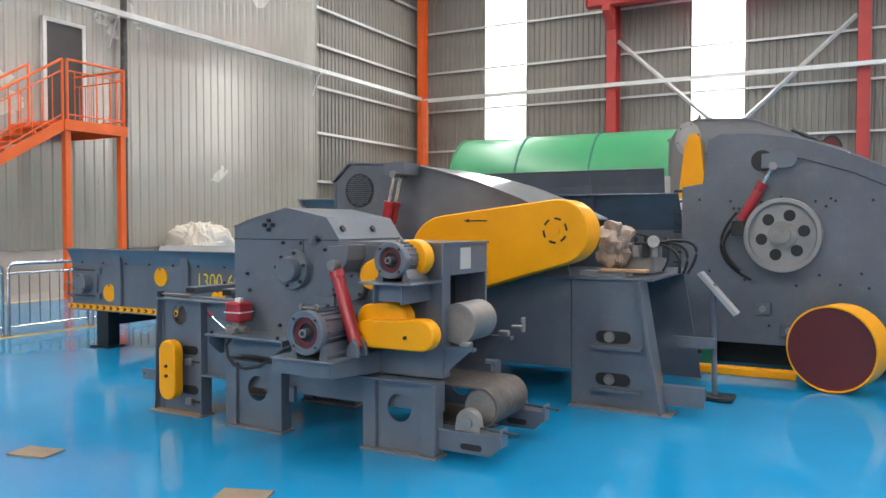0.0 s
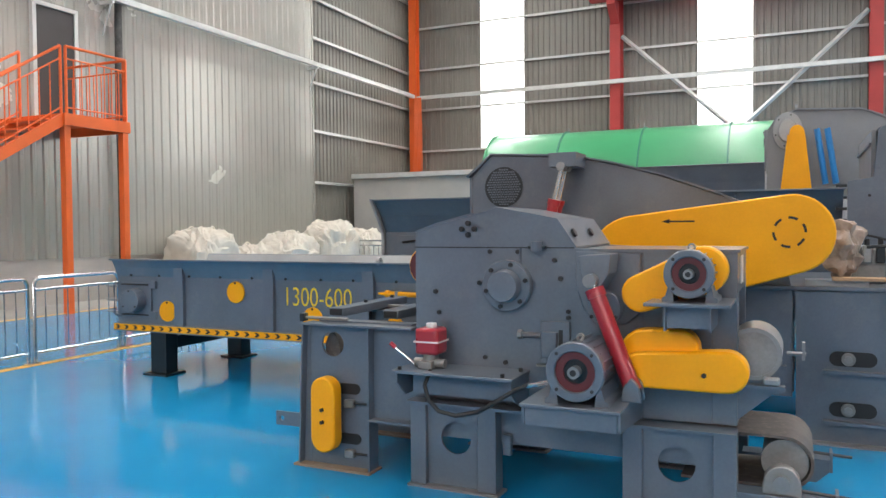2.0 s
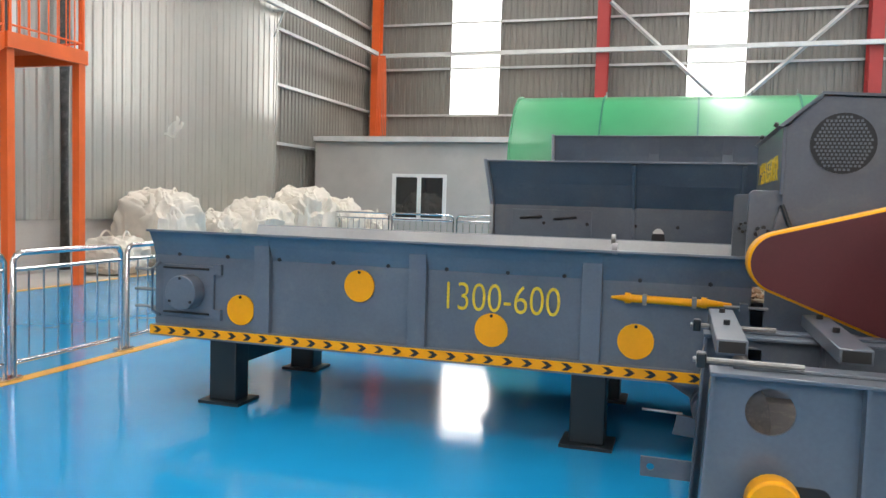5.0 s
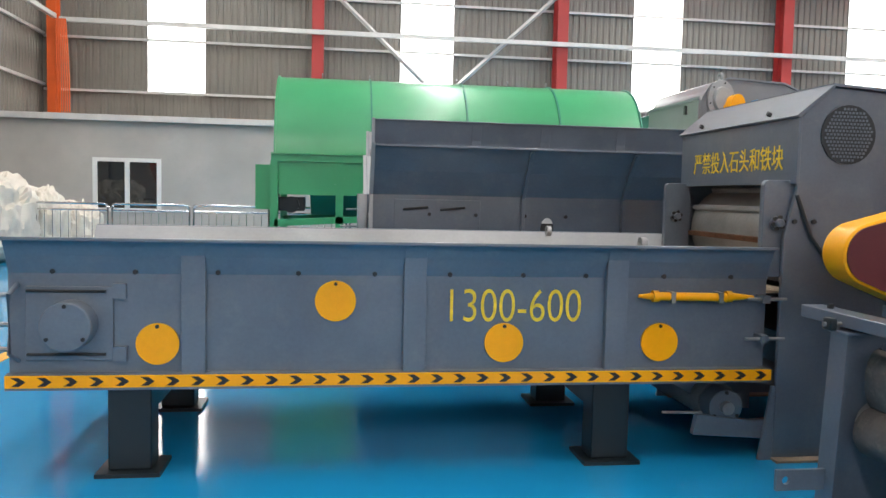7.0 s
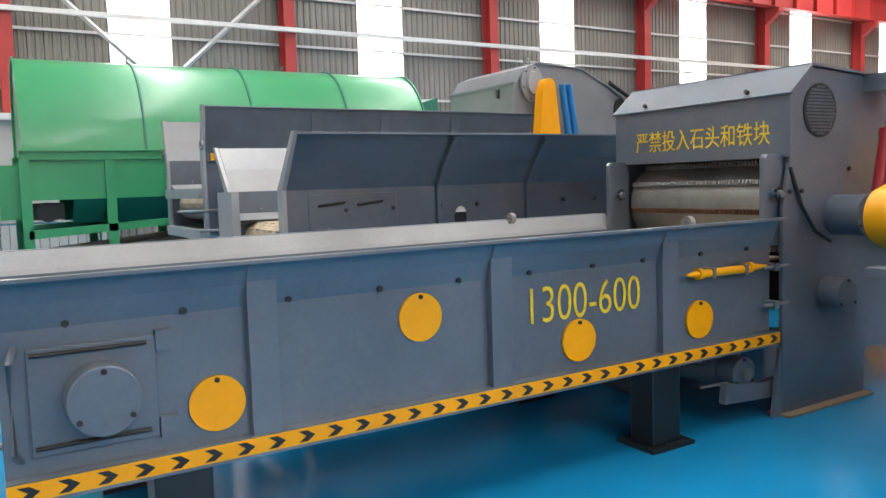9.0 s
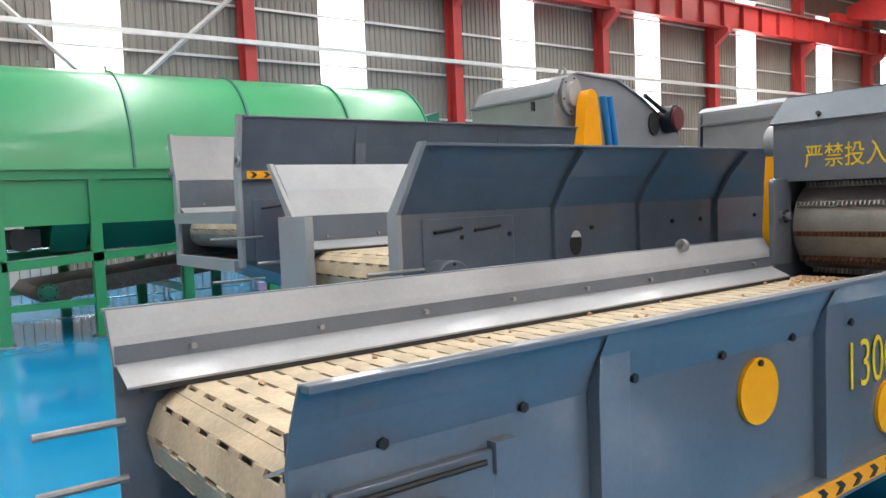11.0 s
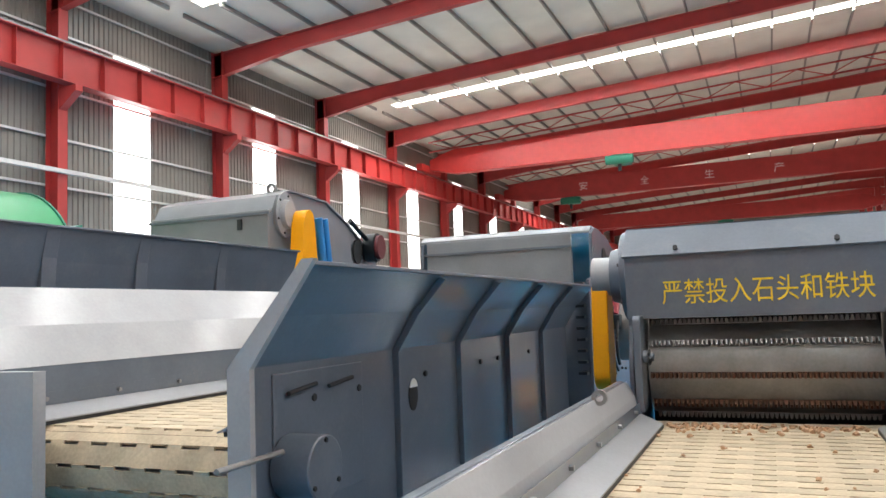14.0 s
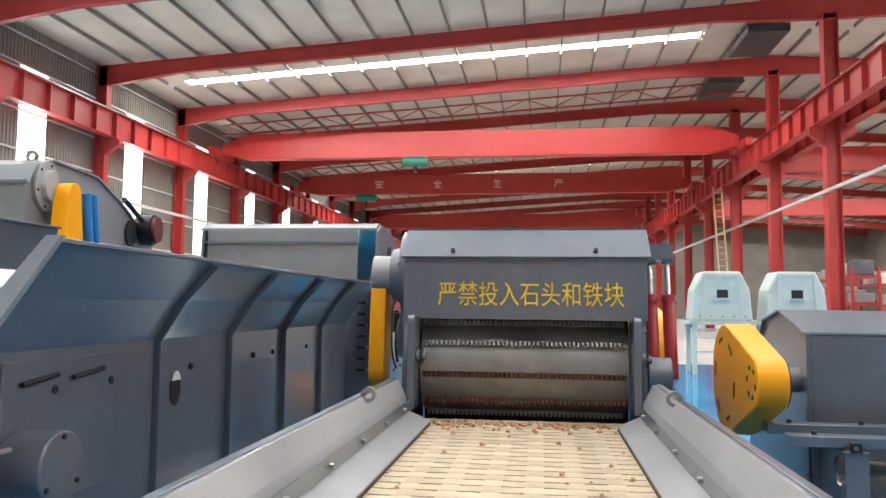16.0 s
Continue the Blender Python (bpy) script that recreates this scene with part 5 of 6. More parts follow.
# motors
def motor(m, c, r, L):
    """Flanged motor lying across, its shaft end to the south."""
    x, y, z = c
    mo = part("motor", cyl(M(), (x, y + 0.04, z), (x, y + L, z), r * 0.9, seg=32), GREY, m, "flanged motor with a maroon face and bare shaft")
    for i in range(20):
        a = radians(18 * i)
        p = [(x + r * 0.89 * math.cos(a), z + r * 0.89 * math.sin(a)), (x + r * 0.98 * math.cos(a), z + r * 0.98 * math.sin(a)), (x + r * 0.98 * math.cos(a + 0.05), z + r * 0.98 * math.sin(a + 0.05)), (x + r * 0.89 * math.cos(a + 0.05), z + r * 0.89 * math.sin(a + 0.05))]
        part("fin", prism(M(), p, "y", y + 0.07, y + L - 0.04), GREY, mo, smooth=False)
    f = M()
    ring(f, (x, y, z), (x, y + 0.05, z), r, r * 0.69, 40)
    part("flange", f, GREY, mo, "worn grey flange", bevel=0.006)
    part("face", ring(M(), (x, y + 0.02, z), (x, y + 0.05, z), r * 0.7, r * 0.42, 32), MAROON, mo)
    part("seal", cyl(M(), (x, y + 0.035, z), (x, y + 0.05, z), r * 0.43, seg=24), DARK, mo)
    part("shaft", cyl(M(), (x, y - 0.02, z), (x, y + 0.04, z), r * 0.2, seg=16), STEEL, mo)
    part("shaft_bore", cyl(M(), (x, y - 0.022, z), (x, y - 0.02, z), r * 0.11, seg=12), BLACK, mo)
    part("lifting_eye", ring(M(), (x, y + 0.1, z + r * 1.06), (x, y + 0.115, z + r * 1.06), 0.018, 0.009, 12), STEEL, mo)
    for s in (-1, 1):
        part("motor_foot", prism(M(), [(x + s * r * 0.62, z - r * 1.16), (x + s * r * 1.1, z - r * 1.16), (x + s * r * 1.1, z - r * 1.0), (x + s * r * 0.95, z - r * 0.92), (x + s * r * 0.85, z - r * 0.5), (x + s * r * 0.7, z - r * 0.6)], "y", y + 0.03, y + L - 0.03), GREY, mo, smooth=False)
    for i in range(4):
        a = radians(90 * i + 45)
        p = (x + r * 0.85 * math.cos(a), y, z + r * 0.85 * math.sin(a))
        part("bolt", cyl(M(), p, (p[0], y - 0.006, p[2]), 0.008, seg=6), BLACK, mo)


motor(N, (-2.98, 3.8, 0.731), 0.127, 0.36)
part("motor_shelf", box(M(), -3.22, -2.78, 3.78, NS, 0.568, 0.584), GREY, N, bevel=0.004)
part("shelf_front", box(M(), -3.2, -2.8, 3.8, 3.812, 0.49, 0.568), GREY, N)
for x in (-3.21, -2.79):
    part("shelf_rib", prism(M(), [(3.8, 0.568), (3.8, 0.49), (NS - 0.02, 0.45), (NS - 0.02, 0.568)], "x", x - 0.006, x + 0.006), GREY, N, smooth=False)
motor(N, (-2.54, 4.0, 1.141), 0.104, 0.26)
part("motor_shelf", box(M(), -2.72, -2.37, 3.95, NS, 1.005, 1.02), GREY, N, bevel=0.004)
part("shelf_web", box(M(), -2.64, -2.45, 4.02, 4.04, 0.91, 1.005), GREY, N)
for x in (-2.64, -2.456):
    part("shelf_rib", box(M(), x, x + 0.008, 3.98, NS, 0.9, 1.005), GREY, N)
part("upper_guard", prism(M(), belt_outline((-2.5, 1.15), 0.105, (-2.77, 1.04), 0.085), "y", 4.16, 4.26), YELLOW, N, "yellow guard behind the upper motor", bevel=0.01)
lgd = part("lower_guard", prism(M(), belt_outline((-2.395, 0.72), 0.09, (-2.76, 0.708), 0.078), "y", 4.08, 4.18), YELLOW, N, "long low yellow chain guard", bevel=0.012)
hump = arc(-2.6, 0.8, 0.09, 0, 90, 6) + arc(-2.76, 0.79, 0.09, 90, 180, 6) + [(-2.85, 0.7), (-2.5, 0.7)]
part("guard_hump", prism(M(), hump, "y", 4.13, 4.24), YELLOW, lgd, bevel=0.012)
part("cover_bolt", cyl(M(), (-2.485, 4.08, 0.704), (-2.485, 4.065, 0.704), 0.011, seg=6), BLACK, lgd)
part("arm_cover", prism(M(), [(-3.1, 1.225), (-3.1, 1.06), (-3.06, 0.94), (-2.97, 0.88), (-2.86, 0.88), (-2.79, 0.94), (-2.79, 1.215)], "y", NS - 0.02, NS - 0.001), GREY, N, "curved swing arm cover", smooth=False, bevel=0.006)
cap(N, (-2.95, NS - 0.02, 0.96), 0.082, 0.06, "roller_bearing")
ram(N, (-2.775, 4.02, 0.63), (-2.975, 4.08, 1.1), 0.039, REDCYL, share=0.9)
part("ram_lug", prism(M(), [(-3.04, 1.21), (-3.03, 1.12), (-2.99, 1.05), (-2.95, 1.05), (-2.9, 1.13), (-2.89, 1.22)], "y", 4.1, NS - 0.02), GREY, N, smooth=False, bevel=0.006)
part("ram_foot", prism(M(), [(-2.82, 0.584), (-2.73, 0.584), (-2.745, 0.66), (-2.775, 0.69), (-2.81, 0.65)], "y", 3.97, 4.0), GREY, N, bevel=0.006)
part("ram_foot", prism(M(), [(-2.82, 0.584), (-2.73, 0.584), (-2.745, 0.66), (-2.775, 0.69), (-2.81, 0.65)], "y", 4.05, 4.08), GREY, N, bevel=0.006)
# outlet housing
OX, OY = -2.365, 4.9
for y in (NS - 0.002, OY - 0.025):
    part("outlet_side", box(M(), -2.78, OX - 0.11, y, y + 0.025, 0.445, 1.222), GREY, N)
    part("outlet_post", box(M(), OX - 0.11, OX, y, y + 0.1 if y < 4.5 else y + 0.025, 0.445, 1.222), GREY, N, bevel=0.004)
part("outlet_roof", box(M(), -3.1, OX + 0.012, NS - 0.012, OY + 0.006, 1.222, 1.236), GREY, N, smooth=False)
part("outlet_front", box(M(), OX - 0.02, OX - 0.002, NS + 0.1, OY - 0.026, 1.04, 1.22), GREY, N)
part("data_plate", box(M(), OX - 0.002, OX + 0.002, 4.52, 4.66, 1.07, 1.2), GALV, N, "pale data plate")
# black sheet gives the outlet opening its shade by colour
part("outlet_shade", box(M(), -2.6, -2.58, NS + 0.03, OY - 0.03, 0.46, 1.2), BLACK, N)
dd = part("drive_drum", cyl(M(), (-2.3, NS + 0.06, 0.765), (-2.3, NS + 0.36, 0.765), 0.118, seg=40), ROLLER, N, "bare steel drum roller", bevel=0.006)
part("drum_rim", ring(M(), (-2.3, NS + 0.054, 0.765), (-2.3, NS + 0.06, 0.765), 0.118, 0.1, 40), STEEL, dd)
for y in (NS + 0.0, OY - 0.06):
    db = part("drum_bracket", box(M(), OX, -2.17, y, y + 0.05, 0.615, 0.635), GREY, N)
    part("bracket_gusset", prism(M(), [(OX, 0.615), (-2.2, 0.615), (OX, 0.47)], "y", y + 0.02, y + 0.03), GREY, db, smooth=False)
    part("bearing", box(M(), -2.26, -2.19, y, y + 0.05, 0.635, 0.67), STEEL, db, bevel=0.01)
part("tension_screw", cyl(M(), (-2.17, OY - 0.04, 0.7), (-2.08, OY - 0.04, 0.7), 0.01, seg=8), STEEL, N)
part("screw_lug", box(M(), -2.1, -2.085, OY - 0.06, OY - 0.02, 0.67, 0.76), STEEL, N)
ob_ = [(-2.62, 0.4)] + [(-2.17 + 0.12 * math.sin(radians(a)), 0.28 + 0.12 * math.cos(radians(a))) for a in range(0, 181, 15)] + [(-2.62, 0.16)]
ob_in = [(p[0] - (0.012 if 0 < i < len(ob_) - 1 else 0), 0.28 + (p[1] - 0.28) * 0.9) for i, p in enumerate(ob_)]
part("outlet_belt", prism(M(), ob_ + ob_in[::-1], "y", 4.38, 4.84), RUBBER, N, "worn rubber outlet belt")
part("belt_pulley", cyl(M(), (-2.17, 4.4, 0.28), (-2.17, 4.82, 0.28), 0.1, seg=28), ROLLER, N)
for y in (4.24, 4.9):
    arm = [(-2.38, 0.05), (-2.03, 0.05), (-1.97, 0.11), (-1.97, 0.16), (-2.38, 0.16)]
    a_ = part("outlet_arm", prism(M(), arm, "y", y, y + 0.03), GREY, N, smooth=False, bevel=0.004)
    part("arm_flange", box(M(), -2.38, -1.97, y - 0.01, y + 0.1, 0.16, 0.172), GREY, a_)
    # black strip paints the shade of the slot in the arm
    part("arm_slot", prism(M(), belt_outline((-2.1, 0.09), 0.018, (-2.2, 0.09), 0.018, 6), "y", y - 0.002, y), BLACK, a_)
    part("arm_end", box(M(), -1.97, -1.958, y - 0.01, y + 0.08, 0.11, 0.21), GREY, a_)
    pb = M()
    prism(pb, [(-2.26, 0.172), (-2.1, 0.172), (-2.1, 0.2)] + arc(-2.18, 0.225, 0.075, 0, 180, 10) + [(-2.26, 0.2)], "y", y + 0.01, y + 0.07)
    pbo = part("pillow_block", pb, ROLLER, N, bevel=0.006)
    part("shaft_end", cyl(M(), (-2.18, y - 0.01, 0.225), (-2.18, y + 0.02, 0.225), 0.035, seg=18), STEEL, pbo)
    part("adjuster", cyl(M(), (-2.1, y + 0.02, 0.2), (-1.87, y + 0.02, 0.19), 0.008, seg=8), DARK, N)
# guard on the far side
NG = belt_outline((-3.82, 1.055), 0.31, (-4.39, 1.085), 0.13, 16)
ng = part("drum_guard", prism(M(), NG, "y", 5.27, 5.42), YELLOW, N, "yellow belt guard with arc slots", bevel=0.01)
part("guard_back", prism(M(), belt_outline((-3.82, 1.055), 0.299, (-4.39, 1.085), 0.119, 16), "y", 5.262, 5.27), MAROON, ng, "maroon primed back of the guard")
for cx, cz, r in ((-3.82, 1.055, 0.235), (-4.39, 1.085, 0.085)):
    for i in range(6):
        # black arcs again stand for the shade in the slots
        part("guard_slot", prism(M(), arc(cx, cz, r, 60 * i, 60 * i + 22, 4) + arc(cx, cz, r - 0.018, 60 * i + 22, 60 * i, 4), "y", 5.42, 5.423), BLACK, ng, smooth=False)
part("drive_shaft", cyl(M(), (-3.82, NN, 1.055), (-3.82, 5.262, 1.055), 0.07, seg=20), STEEL, N)

# ---------------- green trommel ----------------
section(x=0.17, y=0.12)
T = thing("trommel_screen", (-5.0, 15.4, 0), "green trommel screen under a long arched cover", "screening machine")
TX = [-8.0, -6.5, -4.95, -3.4, -2.0]
for a, b in zip(TX, TX[1:]):
    pr = arc(15.5, 1.97, 1.1, 0, 180, 28, 1.33)
    pin = arc(15.5, 1.97, 1.085, 180, 0, 28, 1.315)
    part("cover_section", prism(M(), pr + pin, "x", a + 0.004, b - 0.004), GREEN, T)
for x in TX:
    pr = arc(15.5, 1.97, 1.125, 0, 180, 28, 1.355)
    pin = arc(15.5, 1.97, 1.1, 180, 0, 28, 1.33)
    part("cover_seam", prism(M(), pr + pin, "x", x - 0.014, x + 0.014), DGREEN if x not in (-8.0,) else GREEN, T)
for x in (-7.3, -6.5, -5.0, -4.1, -3.4):
    e = M()
    ring(e, (x - 0.01, 15.5, 3.36), (x + 0.01, 15.5, 3.36), 0.04, 0.022, 12)
    part("lifting_eye", e, STEEL, T)
part("end_wall", prism(M(), arc(15.5, 1.97, 1.08, 0, 180, 24, 1.31), "x", -7.98, -7.95), GREEN, T)
part("end_wall", prism(M(), arc(15.5, 1.97, 1.08, 0, 180, 24, 1.31), "x", -2.06, -2.03), GREEN, T)
fn = M()
prism(fn, [(-2.0, 2.2), (-1.5, 2.65), (-1.5, 2.9), (-2.0, 2.75)], "y", 14.9, 16.0)
part("outlet_funnel", fn, DGREEN, T, smooth=False)
for y in (14.4, 16.55):
    part("top_beam", box(M(), -8.05, -1.95, y - 0.06, y + 0.06, 1.86, 1.97), GREEN, T, smooth=False)
    part("beam_lip", box(M(), -8.05, -1.95, y - 0.1, y + 0.1, 1.965, 1.985), GREEN, T, smooth=False)
    part("lower_rail", prism(M(), [(-8.0, 0.84), (-5.6, 0.98), (-2.0, 0.98), (-2.0, 1.07), (-5.6, 1.07), (-8.0, 0.95)], "y", y - 0.06, y + 0.04), GREEN, T, smooth=False)
    part("foot_rail", box(M(), -8.0, -6.9, y - 0.04, y + 0.04, 0.38, 0.46), GREEN, T, smooth=False)
    for x in (-8.0, -6.99, -5.94, -4.8, -3.4, -2.05):
        part("post", i_beam(M(), x, y, 0.12, 0.12, 0.015, 0.008, "z", 0.012, 1.86), GREEN, T, smooth=False)
        part("foot_plate", box(M(), x - 0.1, x + 0.1, y - 0.1, y + 0.1, 0.0, 0.012), STEEL, T)
    for a, b in zip((-7.94, -6.93, -5.88, -4.74, -3.34), (-7.05, -6.0, -4.86, -3.46, -2.11)):
        part("side_sheet", box(M(), a + 0.002, b - 0.002, y - 0.01, y + 0.01, 1.34, 1.86), GREEN, T)
        part("hopper_sheet", prism(M(), [(y, 1.34), (y + (0.35 if y < 15 else -0.35), 1.02), (y + (0.36 if y < 15 else -0.36), 1.03), (y + 0.012, 1.34)], "x", (a if a > -7.5 else -7.45) + 0.002, b - 0.002), DGREEN, T)
for x in (-8.0, -5.94, -3.4):
    part("cross_rail", box(M(), x - 0.04, x + 0.04, 14.46, 16.5, 0.42, 0.5), GREEN, T)
eb = part("end_cabinet", prism(M(), [(14.5, 1.1), (16.4, 1.1), (16.4, 1.8), (14.5, 1.8)], "x", -8.3, -8.06), GREEN, T, smooth=False)
cb = M()
prism(cb, [(-7.7, 0.5), (-7.6, 0.62), (-4.0, 0.95), (-3.9, 0.85), (-4.0, 0.78), (-7.55, 0.42)], "y", 14.75, 16.2)
part("under_belt", cb, RUBBER, T, "dark sagging rubber belt")
hub(T, (-7.5, 14.7, 0.55), (0, -1, 0), 0.11, 0.1, "belt_drive", DGREEN)
part("drive_roller", cyl(M(), (-7.75, 14.55, 1.18), (-7.75, 15.0, 1.18), 0.13, seg=24), DARK, T)
part("drive_block", box(M(), -7.95, -7.55, 14.6, 15.2, 1.08, 1.3), DARK, T)

# ---------------- office, stairs, fences, bags ----------------
section(y=0.75)
of = thing("site_office", (-10.5, 23.3, 0), "low grey rendered office built into the corner", "building", "", "structure")
for a, b, c, d in ((-14.95, -12.6, 0, 3.0), (-11.04, -6.0, 0, 3.0), (-12.6, -11.04, 0, 0.82), (-12.6, -11.04, 2.1, 3.0)):
    part("wall", box(M(), a, b, 20.7, 20.9, c, d), PLASTER, of, smooth=False)
part("wall", box(M(), -6.2, -6.0, 20.9, 24.6, 0, 3.0), PLASTER, of, smooth=False)
part("roof", box(M(), -14.95, -5.9, 20.6, 24.6, 3.0, 3.08), PLASTER, of)
part("roof_edge", box(M(), -14.95, -5.9, 20.55, 20.598, 2.96, 3.1), GALV, of)
# dark panel added for the shade of the unlit room behind the window
part("unlit_room_panel", box(M(), -12.9, -10.9, 22.5, 22.6, 0.3, 2.6), DOORM, of)
wf = M()
for a, b, c, d in ((-12.6, -12.5, 0.82, 2.1), (-11.14, -11.04, 0.82, 2.1), (-12.5, -11.14, 0.82, 0.91), (-12.5, -11.14, 2.01, 2.1), (-11.87, -11.77, 0.91, 2.01)):
    box(wf, a, b, 20.68, 20.78, c, d)
wn = part("window", wf, WHITE, of, "white framed two-pane window", smooth=False)
for a, b in ((-12.5, -11.87), (-11.77, -11.14)):
    part("pane", box(M(), a, b, 20.73, 20.74, 0.91, 2.01), GLASS, wn)
for i, (x, l) in enumerate(((-9.6, 2.2), (-12.4, 1.5), (-8.2, 1.8))):
    solo("plank", box(M(), x, x + l, 20.7 + 0.05 * i, 20.85 + 0.05 * i, 3.085, 3.12), WOOD, "loose pale plank on the office roof", "plank", "planks")


section()


def fence(p, q, h=0.92, label="stainless steel crowd barrier on the floor"):
    p, q = Vector((*p, 0)), Vector((*q, 0))
    L = (q - p).length
    f = thing("barrier", tuple((p + q) / 2), label, "barrier", "barriers")
    u = (q - p) / L
    up = Vector((0, 0, 1))
    for z in (0.12, h - 0.12):
        part("rail", cyl(M(), p + up * z, q + up * z, 0.017, seg=10), CHROME, f)
    tp = M()
    tube(tp, [p + up * 0.02, p + up * (h - 0.06), p + u * 0.03 + up * (h - 0.015), p + u * 0.07 + up * h, q - u * 0.07 + up * h, q - u * 0.03 + up * (h - 0.015), q + up * (h - 0.06), q + up * 0.02], 0.022, 10)
    part("frame", tp, CHROME, f)
    n = int(L / 0.13)
    for i in range(1, n):
        a = p + u * (L * i / n)
        part("bar", cyl(M(), a + up * 0.12, a + up * (h - 0.12), 0.008, seg=6), CHROME, f)
    for a in (p, q):
        part("foot", cyl(M(), a, a + up * 0.02, 0.06, seg=16), CHROME, f)


fence((-9.5, 4.6), (-9.55, 5.93))
fence((-9.55, 6.01), (-9.57, 7.15))
fence((-9.57, 7.23), (-9.58, 8.6))
for x in (-12.6, -11.1, -9.6, -8.1, -6.6):
    fence((x, 17.6), (x + 1.42, 17.6), 1.08, "low steel railing before the office")
for x in (-5.1, -3.6, -2.1):
    fence((x, 17.6), (x + 1.42, 17.6), 1.08, "low steel railing before the office")
struct("floor_line", box(M(), -9.56, -9.44, 2.0, 22.0, 0.0, 0.004), LINEY, "yellow line painted on the floor", "floor line")
struct("floor_line", box(M(), -13.56, -13.44, 2.0, 22.0, 0.0, 0.004), LINEY, "yellow line painted on the floor", "floor line")
struct("floor_apron", box(M(), -15.02, -13.58, 2.0, 20.6, 0.0, 0.003), PLASTER, "dusty bare strip along the end wall", "floor")

# stairs and landing
section(x=0.2)
S = thing("steel_stairs", (-14.4, 9.0, 0), "orange steel stairs with a landing and railings", "stairs")
LZ = 3.38
for x, y in ((-13.62, 9.6), (-13.58, 10.8), (-15.3, 9.6), (-15.3, 10.8)):
    part("post", box(M(), x - 0.06, x + 0.06, y - 0.06, y + 0.06, 0, LZ - 0.16), ORANGE, S, smooth=False)
for a in ((-15.4, -13.5, 9.5, 9.58), (-15.4, -13.5, 10.82, 10.9), (-13.58, -13.5, 9.58, 10.82), (-15.4, -15.32, 9.58, 10.82)):
    part("landing_beam", box(M(), *a, LZ - 0.18, LZ + 0.02), ORANGE, S, smooth=False)
part("landing_deck", box(M(), -15.32, -13.58, 9.58, 10.82, LZ - 0.02, LZ), ORANGE, S)
run, rise = 5.3, LZ
for x in (-13.58, -14.6):
    st = [(9.5, LZ + 0.02), (9.5, LZ - 0.2), (9.5 - run, 0.0), (9.5 - run - 0.25, 0.0)]
    part("stringer", prism(M(), st, "x", x - 0.03, x + 0.03), ORANGE, S, smooth=False)
for i in range(19):
    u = (i + 0.5) / 19
    part("tread", box(M(), -14.57, -13.61, 9.5 - run * u - 0.14, 9.5 - run * u + 0.12, LZ * (1 - u) - 0.03, LZ * (1 - u)), ORANGE, S)


def guard(p, q, n, h=1.15):
    p, q = Vector(p), Vector(q)
    up = Vector((0, 0, 1))
    for z in (h, h * 0.82, 0.12):
        part("handrail" if z == h else "rail", tube(M(), [p + up * z, q + up * z], 0.025 if z == h else 0.014, 8), ORANGE, S)
    for i in range(n + 1):
        a = p.lerp(q, i / n)
        big = i in (0, n)
        part("newel" if big else "baluster", tube(M(), [a, a + up * (h if big else h * 0.82)], 0.025 if big else 0.01, 6), ORANGE, S)


guard((-13.55, 9.58, LZ), (-13.55, 10.85, LZ), 8)
guard((-13.6, 10.85, LZ), (-15.3, 10.85, LZ), 9)
guard((-13.58, 9.5, LZ), (-13.58, 9.5 - run, 0.0), 26)
guard((-14.6, 9.5, LZ), (-14.6, 9.5 - run, 0.0), 26)


section(x=0.2)


def bulk_bag(x, y, w, h, seed, z=0.0):
    b = M()
    bmesh.ops.create_icosphere(b, subdivisions=5, radius=1)
    for v in b.verts:
        c = v.co.copy()
        k = 0.55
        c = Vector([math.copysign(abs(t) ** k, t) for t in c])
        n = noise.noise(c * 1.6 + Vector((seed * 7.1, 0, 0))) * 0.14 + noise.noise(c * 4.5 + Vector((seed, 3, 0))) * 0.05 - abs(noise.noise(c * 3.2 + Vector((0, seed, 4)))) * 0.16 - abs(noise.noise(c * 8 + Vector((0, seed, 0)))) * 0.07 + 0.05
        r = 1 + n
        top = max(0, c.z)
        taper = 1 - 0.3 * top ** 3
        v.co = Vector((x + c.x * w / 2 * r * taper, y + c.y * w / 2 * r * taper, z + max(0, (c.z + 1) / 2 * h * (1 + n * 0.7 * (c.z > 0)))))
    ob = solo("bulk_bag", b, BAG, "slumped white woven bulk bag on the floor", "bag", "bulk bags")
    for s in (-1, 1):
        t = M()
        tube(t, bow((x + s * w * 0.25, y - 0.12, z + h * 0.94), (x + s * w * 0.2, y + 0.15, z + h * 0.94), -0.14, 8), 0.018, 6)
        part("lifting_loop", t, BAG, ob)


for i, (x, y, w, h) in enumerate(((-14.4, 13.7, 1.35, 1.42), (-14.2, 12.3, 0.9, 0.62), (-14.0, 15.0, 0.9, 1.02), (-13.6, 15.8, 1.3, 1.28), (-13.3, 17.2, 1.35, 1.58), (-13.0, 18.4, 1.2, 1.35), (-14.4, 17.0, 1.3, 1.2), (-12.6, 19.3, 1.1, 1.05), (-14.3, 18.6, 1.3, 1.3))):
    bulk_bag(x, y, w, h, i + 1)

# ---------------- loose things on the floor ----------------
section(x=0.13, y=0.1)
sg = thing("sign_stand", (-1.28, 6.57, 0), "grey floor sign on a post with a small tilted plate", "sign stand")
part("base", box(M(), -1.43, -1.13, 6.5, 6.7, 0.0, 0.04), DARK, sg, bevel=0.01)
part("pole", cyl(M(), (-1.28, 6.58, 0.04), (-1.3, 6.58, 0.95), 0.022, seg=14), GREY, sg)
pl = M()
prism(pl, [(-1.42, 1.03), (-1.39, 1.05), (-1.1, 0.72), (-1.13, 0.7)], "y", 6.5, 6.66)
part("plate", pl, LIGHTGREY, sg, bevel=0.004)
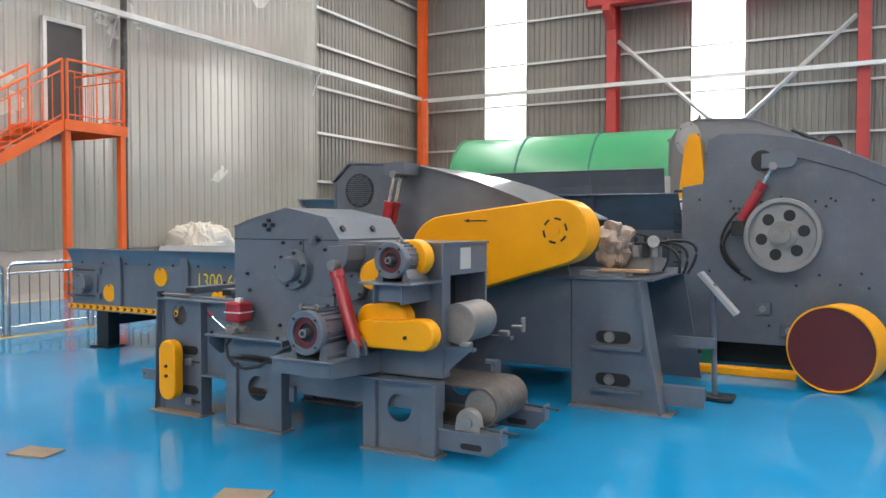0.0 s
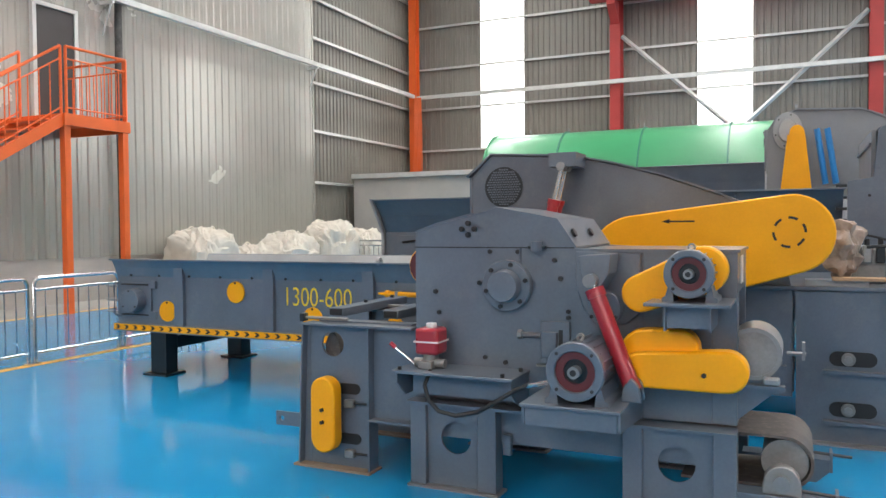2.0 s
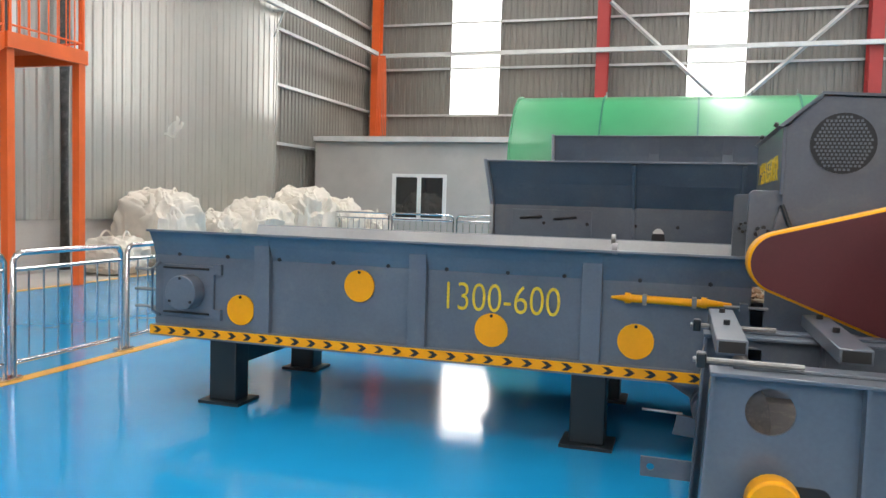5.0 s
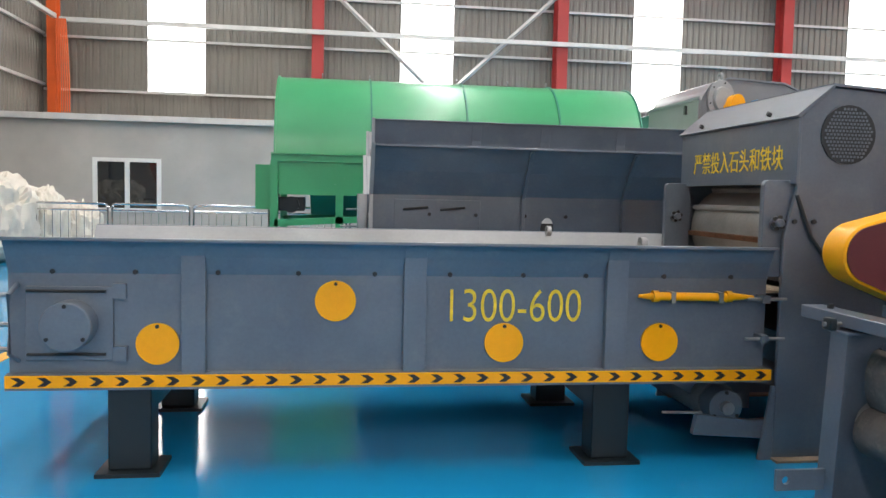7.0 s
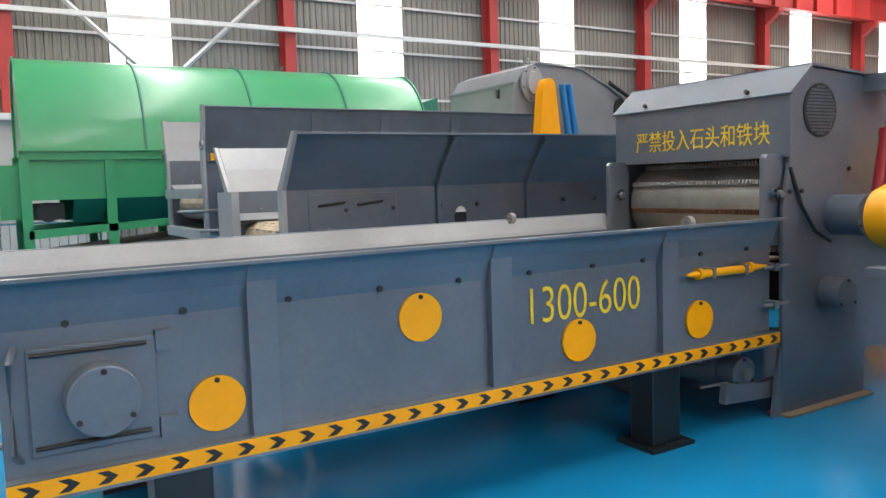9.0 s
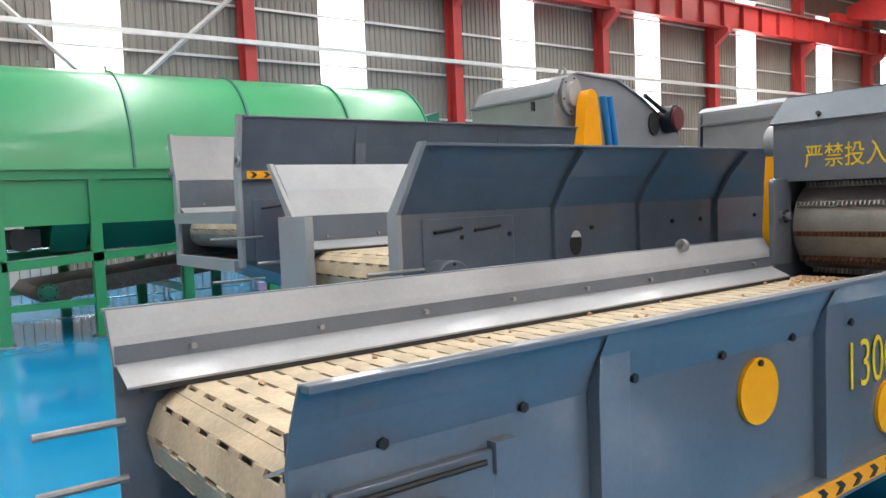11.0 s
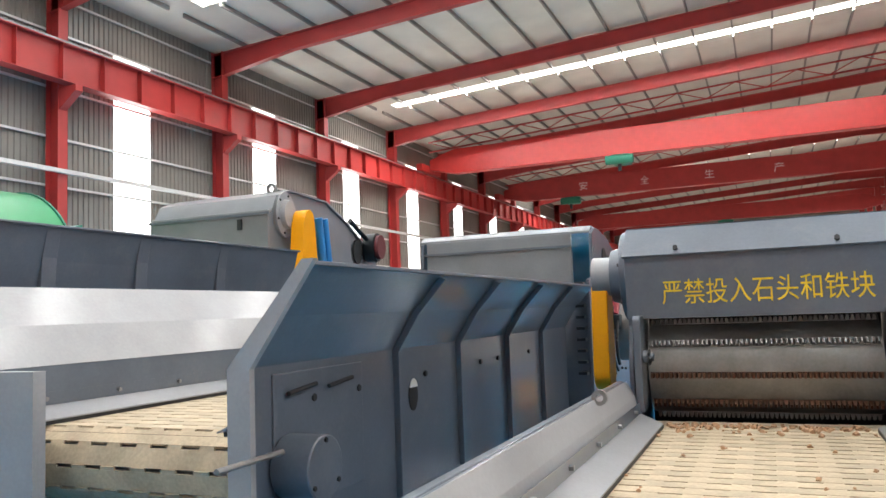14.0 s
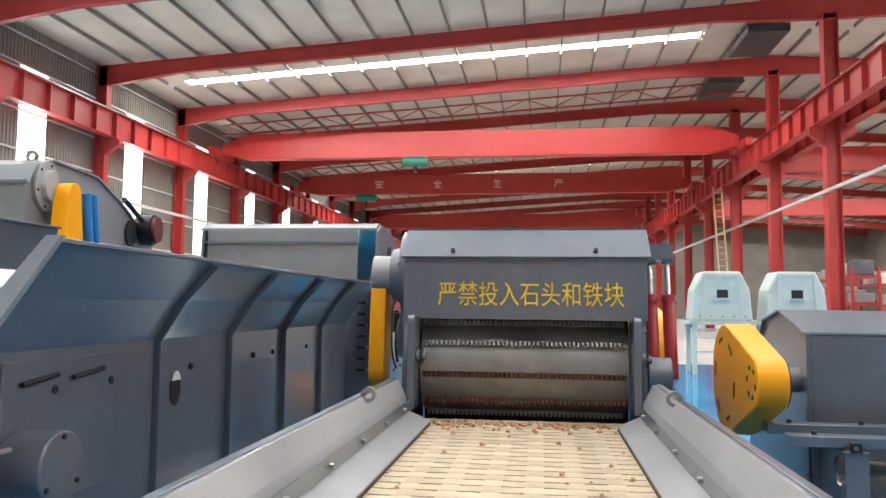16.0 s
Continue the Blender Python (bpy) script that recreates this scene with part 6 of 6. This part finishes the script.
solo("floor_bar", box(M(), -1.7, -0.75, 7.72, 7.86, 0.0, 0.075), YELLOW, "long yellow steel bar lying on the floor", "bar", bevel=0.01)
pu = thing("belt_guard_drum", (-0.42, 7.5, 0), "round yellow guard with a maroon inside standing on the floor", "guard")
pr_ = M()
ring(pr_, (-0.46, 7.3, 0.375), (-0.36, 7.62, 0.375), 0.37, 0.355, 48)
part("rim", pr_, YELLOW, pu)
part("inside_face", cyl(M(), (-0.455, 7.315, 0.375), (-0.45, 7.335, 0.375), 0.357, seg=48), MAROON, pu)
section()
for i, (x, y, a) in enumerate(((-4.62, 3.1, 12), (-2.95, 3.14, 20))):
    cb_ = solo("cardboard_sheet", box(M(), -0.14, 0.14, -0.09, 0.09, 0, 0.012), CARD, "flat piece of brown cardboard on the floor", "cardboard", "cardboard pieces")
    cb_.matrix_world = pose(x, y, 0, 0, 0, a)


def white_casing(x, y):
    w = thing("machine_casing", (x, y, 0), "pale green-grey cast machine casing on a stand", "casing", "casings")
    sh = [(y - 0.82, 1.28), (y + 0.82, 1.28), (y + 0.74, 2.05), (y + 0.5, 2.5), (y - 0.5, 2.5), (y - 0.74, 2.05)]
    part("shell", prism(M(), sh, "x", x, x + 0.9), PALEGREEN, w, smooth=False, bevel=0.05)
    part("front_window", box(M(), x - 0.02, x, y - 0.15, y + 0.15, 1.85, 2.05), DARK, w)
    part("sill", box(M(), x - 0.08, x, y - 0.22, y + 0.22, 1.8, 1.84), PALEGREEN, w)
    part("base_plate", box(M(), x - 0.1, x + 1.0, y - 0.9, y + 0.9, 1.2, 1.28), PALEGREEN, w)
    for s in (-0.75, 0.75):
        for dx in (0.0, 0.8):
            part("stand_leg", box(M(), x + dx, x + dx + 0.1, y + s - 0.06, y + s + 0.06, 0, 1.2), PALEGREEN, w)
    for z in (0.5, 0.85, 1.05):
        part("stand_rail", box(M(), x + 0.02, x + 0.06, y - 0.7, y + 0.7, z, z + 0.05), PALEGREEN, w)
    for s in (-0.55, 0.55):
        part("side_rib", prism(M(), [(y + s - 0.03, 1.28), (y + s + 0.03, 1.28), (y + s * 0.8 + 0.03, 2.4), (y + s * 0.8 - 0.03, 2.4)], "x", x - 0.04, x), PALEGREEN, w, smooth=False)
    part("top_rib", box(M(), x - 0.03, x, y - 0.42, y + 0.42, 2.36, 2.42), PALEGREEN, w)
    for i in range(5):
        part("bolt", cyl(M(), (x, y - 0.6 + 0.3 * i, 1.4), (x - 0.02, y - 0.6 + 0.3 * i, 1.4), 0.025, seg=8), STEEL, w)


for y in (2.36, 0.68):
    section(1.0, 0.85, 0.965, 0.0, 0.15 * y)
    white_casing(10.0, y)
section()


def storage_rack(x, y, seed):
    r = random.Random(seed)
    k = thing("storage_rack", (x, y, 0), "red steel rack loaded with pale sacks and parts", "rack", "storage racks")
    for dx in (0, 2.6):
        for dy in (0, 1.0):
            part("upright", box(M(), x + dx - 0.05, x + dx + 0.05, y + dy - 0.05, y + dy + 0.05, 0, 3.2), REDST, k)
    for z in (0.5, 1.7, 2.8):
        part("shelf", box(M(), x - 0.06, x + 2.66, y - 0.06, y + 1.06, z, z + 0.1), REDST, k)
    for z in (0.6, 1.8, 2.9):
        for i in range(3):
            b = box(M(), x + 0.1 + i * 0.85, x + 0.75 + i * 0.85, y + 0.1, y + 0.9, z, z + r.uniform(0.3, 0.7))
            solo("stored_box", b, r.choice((BAG, LIGHTGREY, GREY, PALEGREEN)), "pale packed load on a rack shelf", "load", "stored loads", bevel=0.05)


for i in range(8):
    storage_rack(20.0 + 5.5 * i, -16.0 - 2.5 * (i % 3), i + 20)
for i in range(4):
    storage_rack(15.0 + 4.2 * i, -6.6 - 0.7 * (i % 2), i)
    storage_rack(24.0 + 5.0 * i, -12.0, i + 9)
cab = thing("yellow_cabinet", (12.5, -3.3, 0), "tall yellow steel cabinet", "cabinet")
part("body", box(M(), 12.2, 12.8, -3.7, -2.9, 0, 2.5), YELLOW, cab, bevel=0.01)
part("door", box(M(), 12.18, 12.2, -3.66, -2.94, 0.1, 2.45), YELLOW, cab)
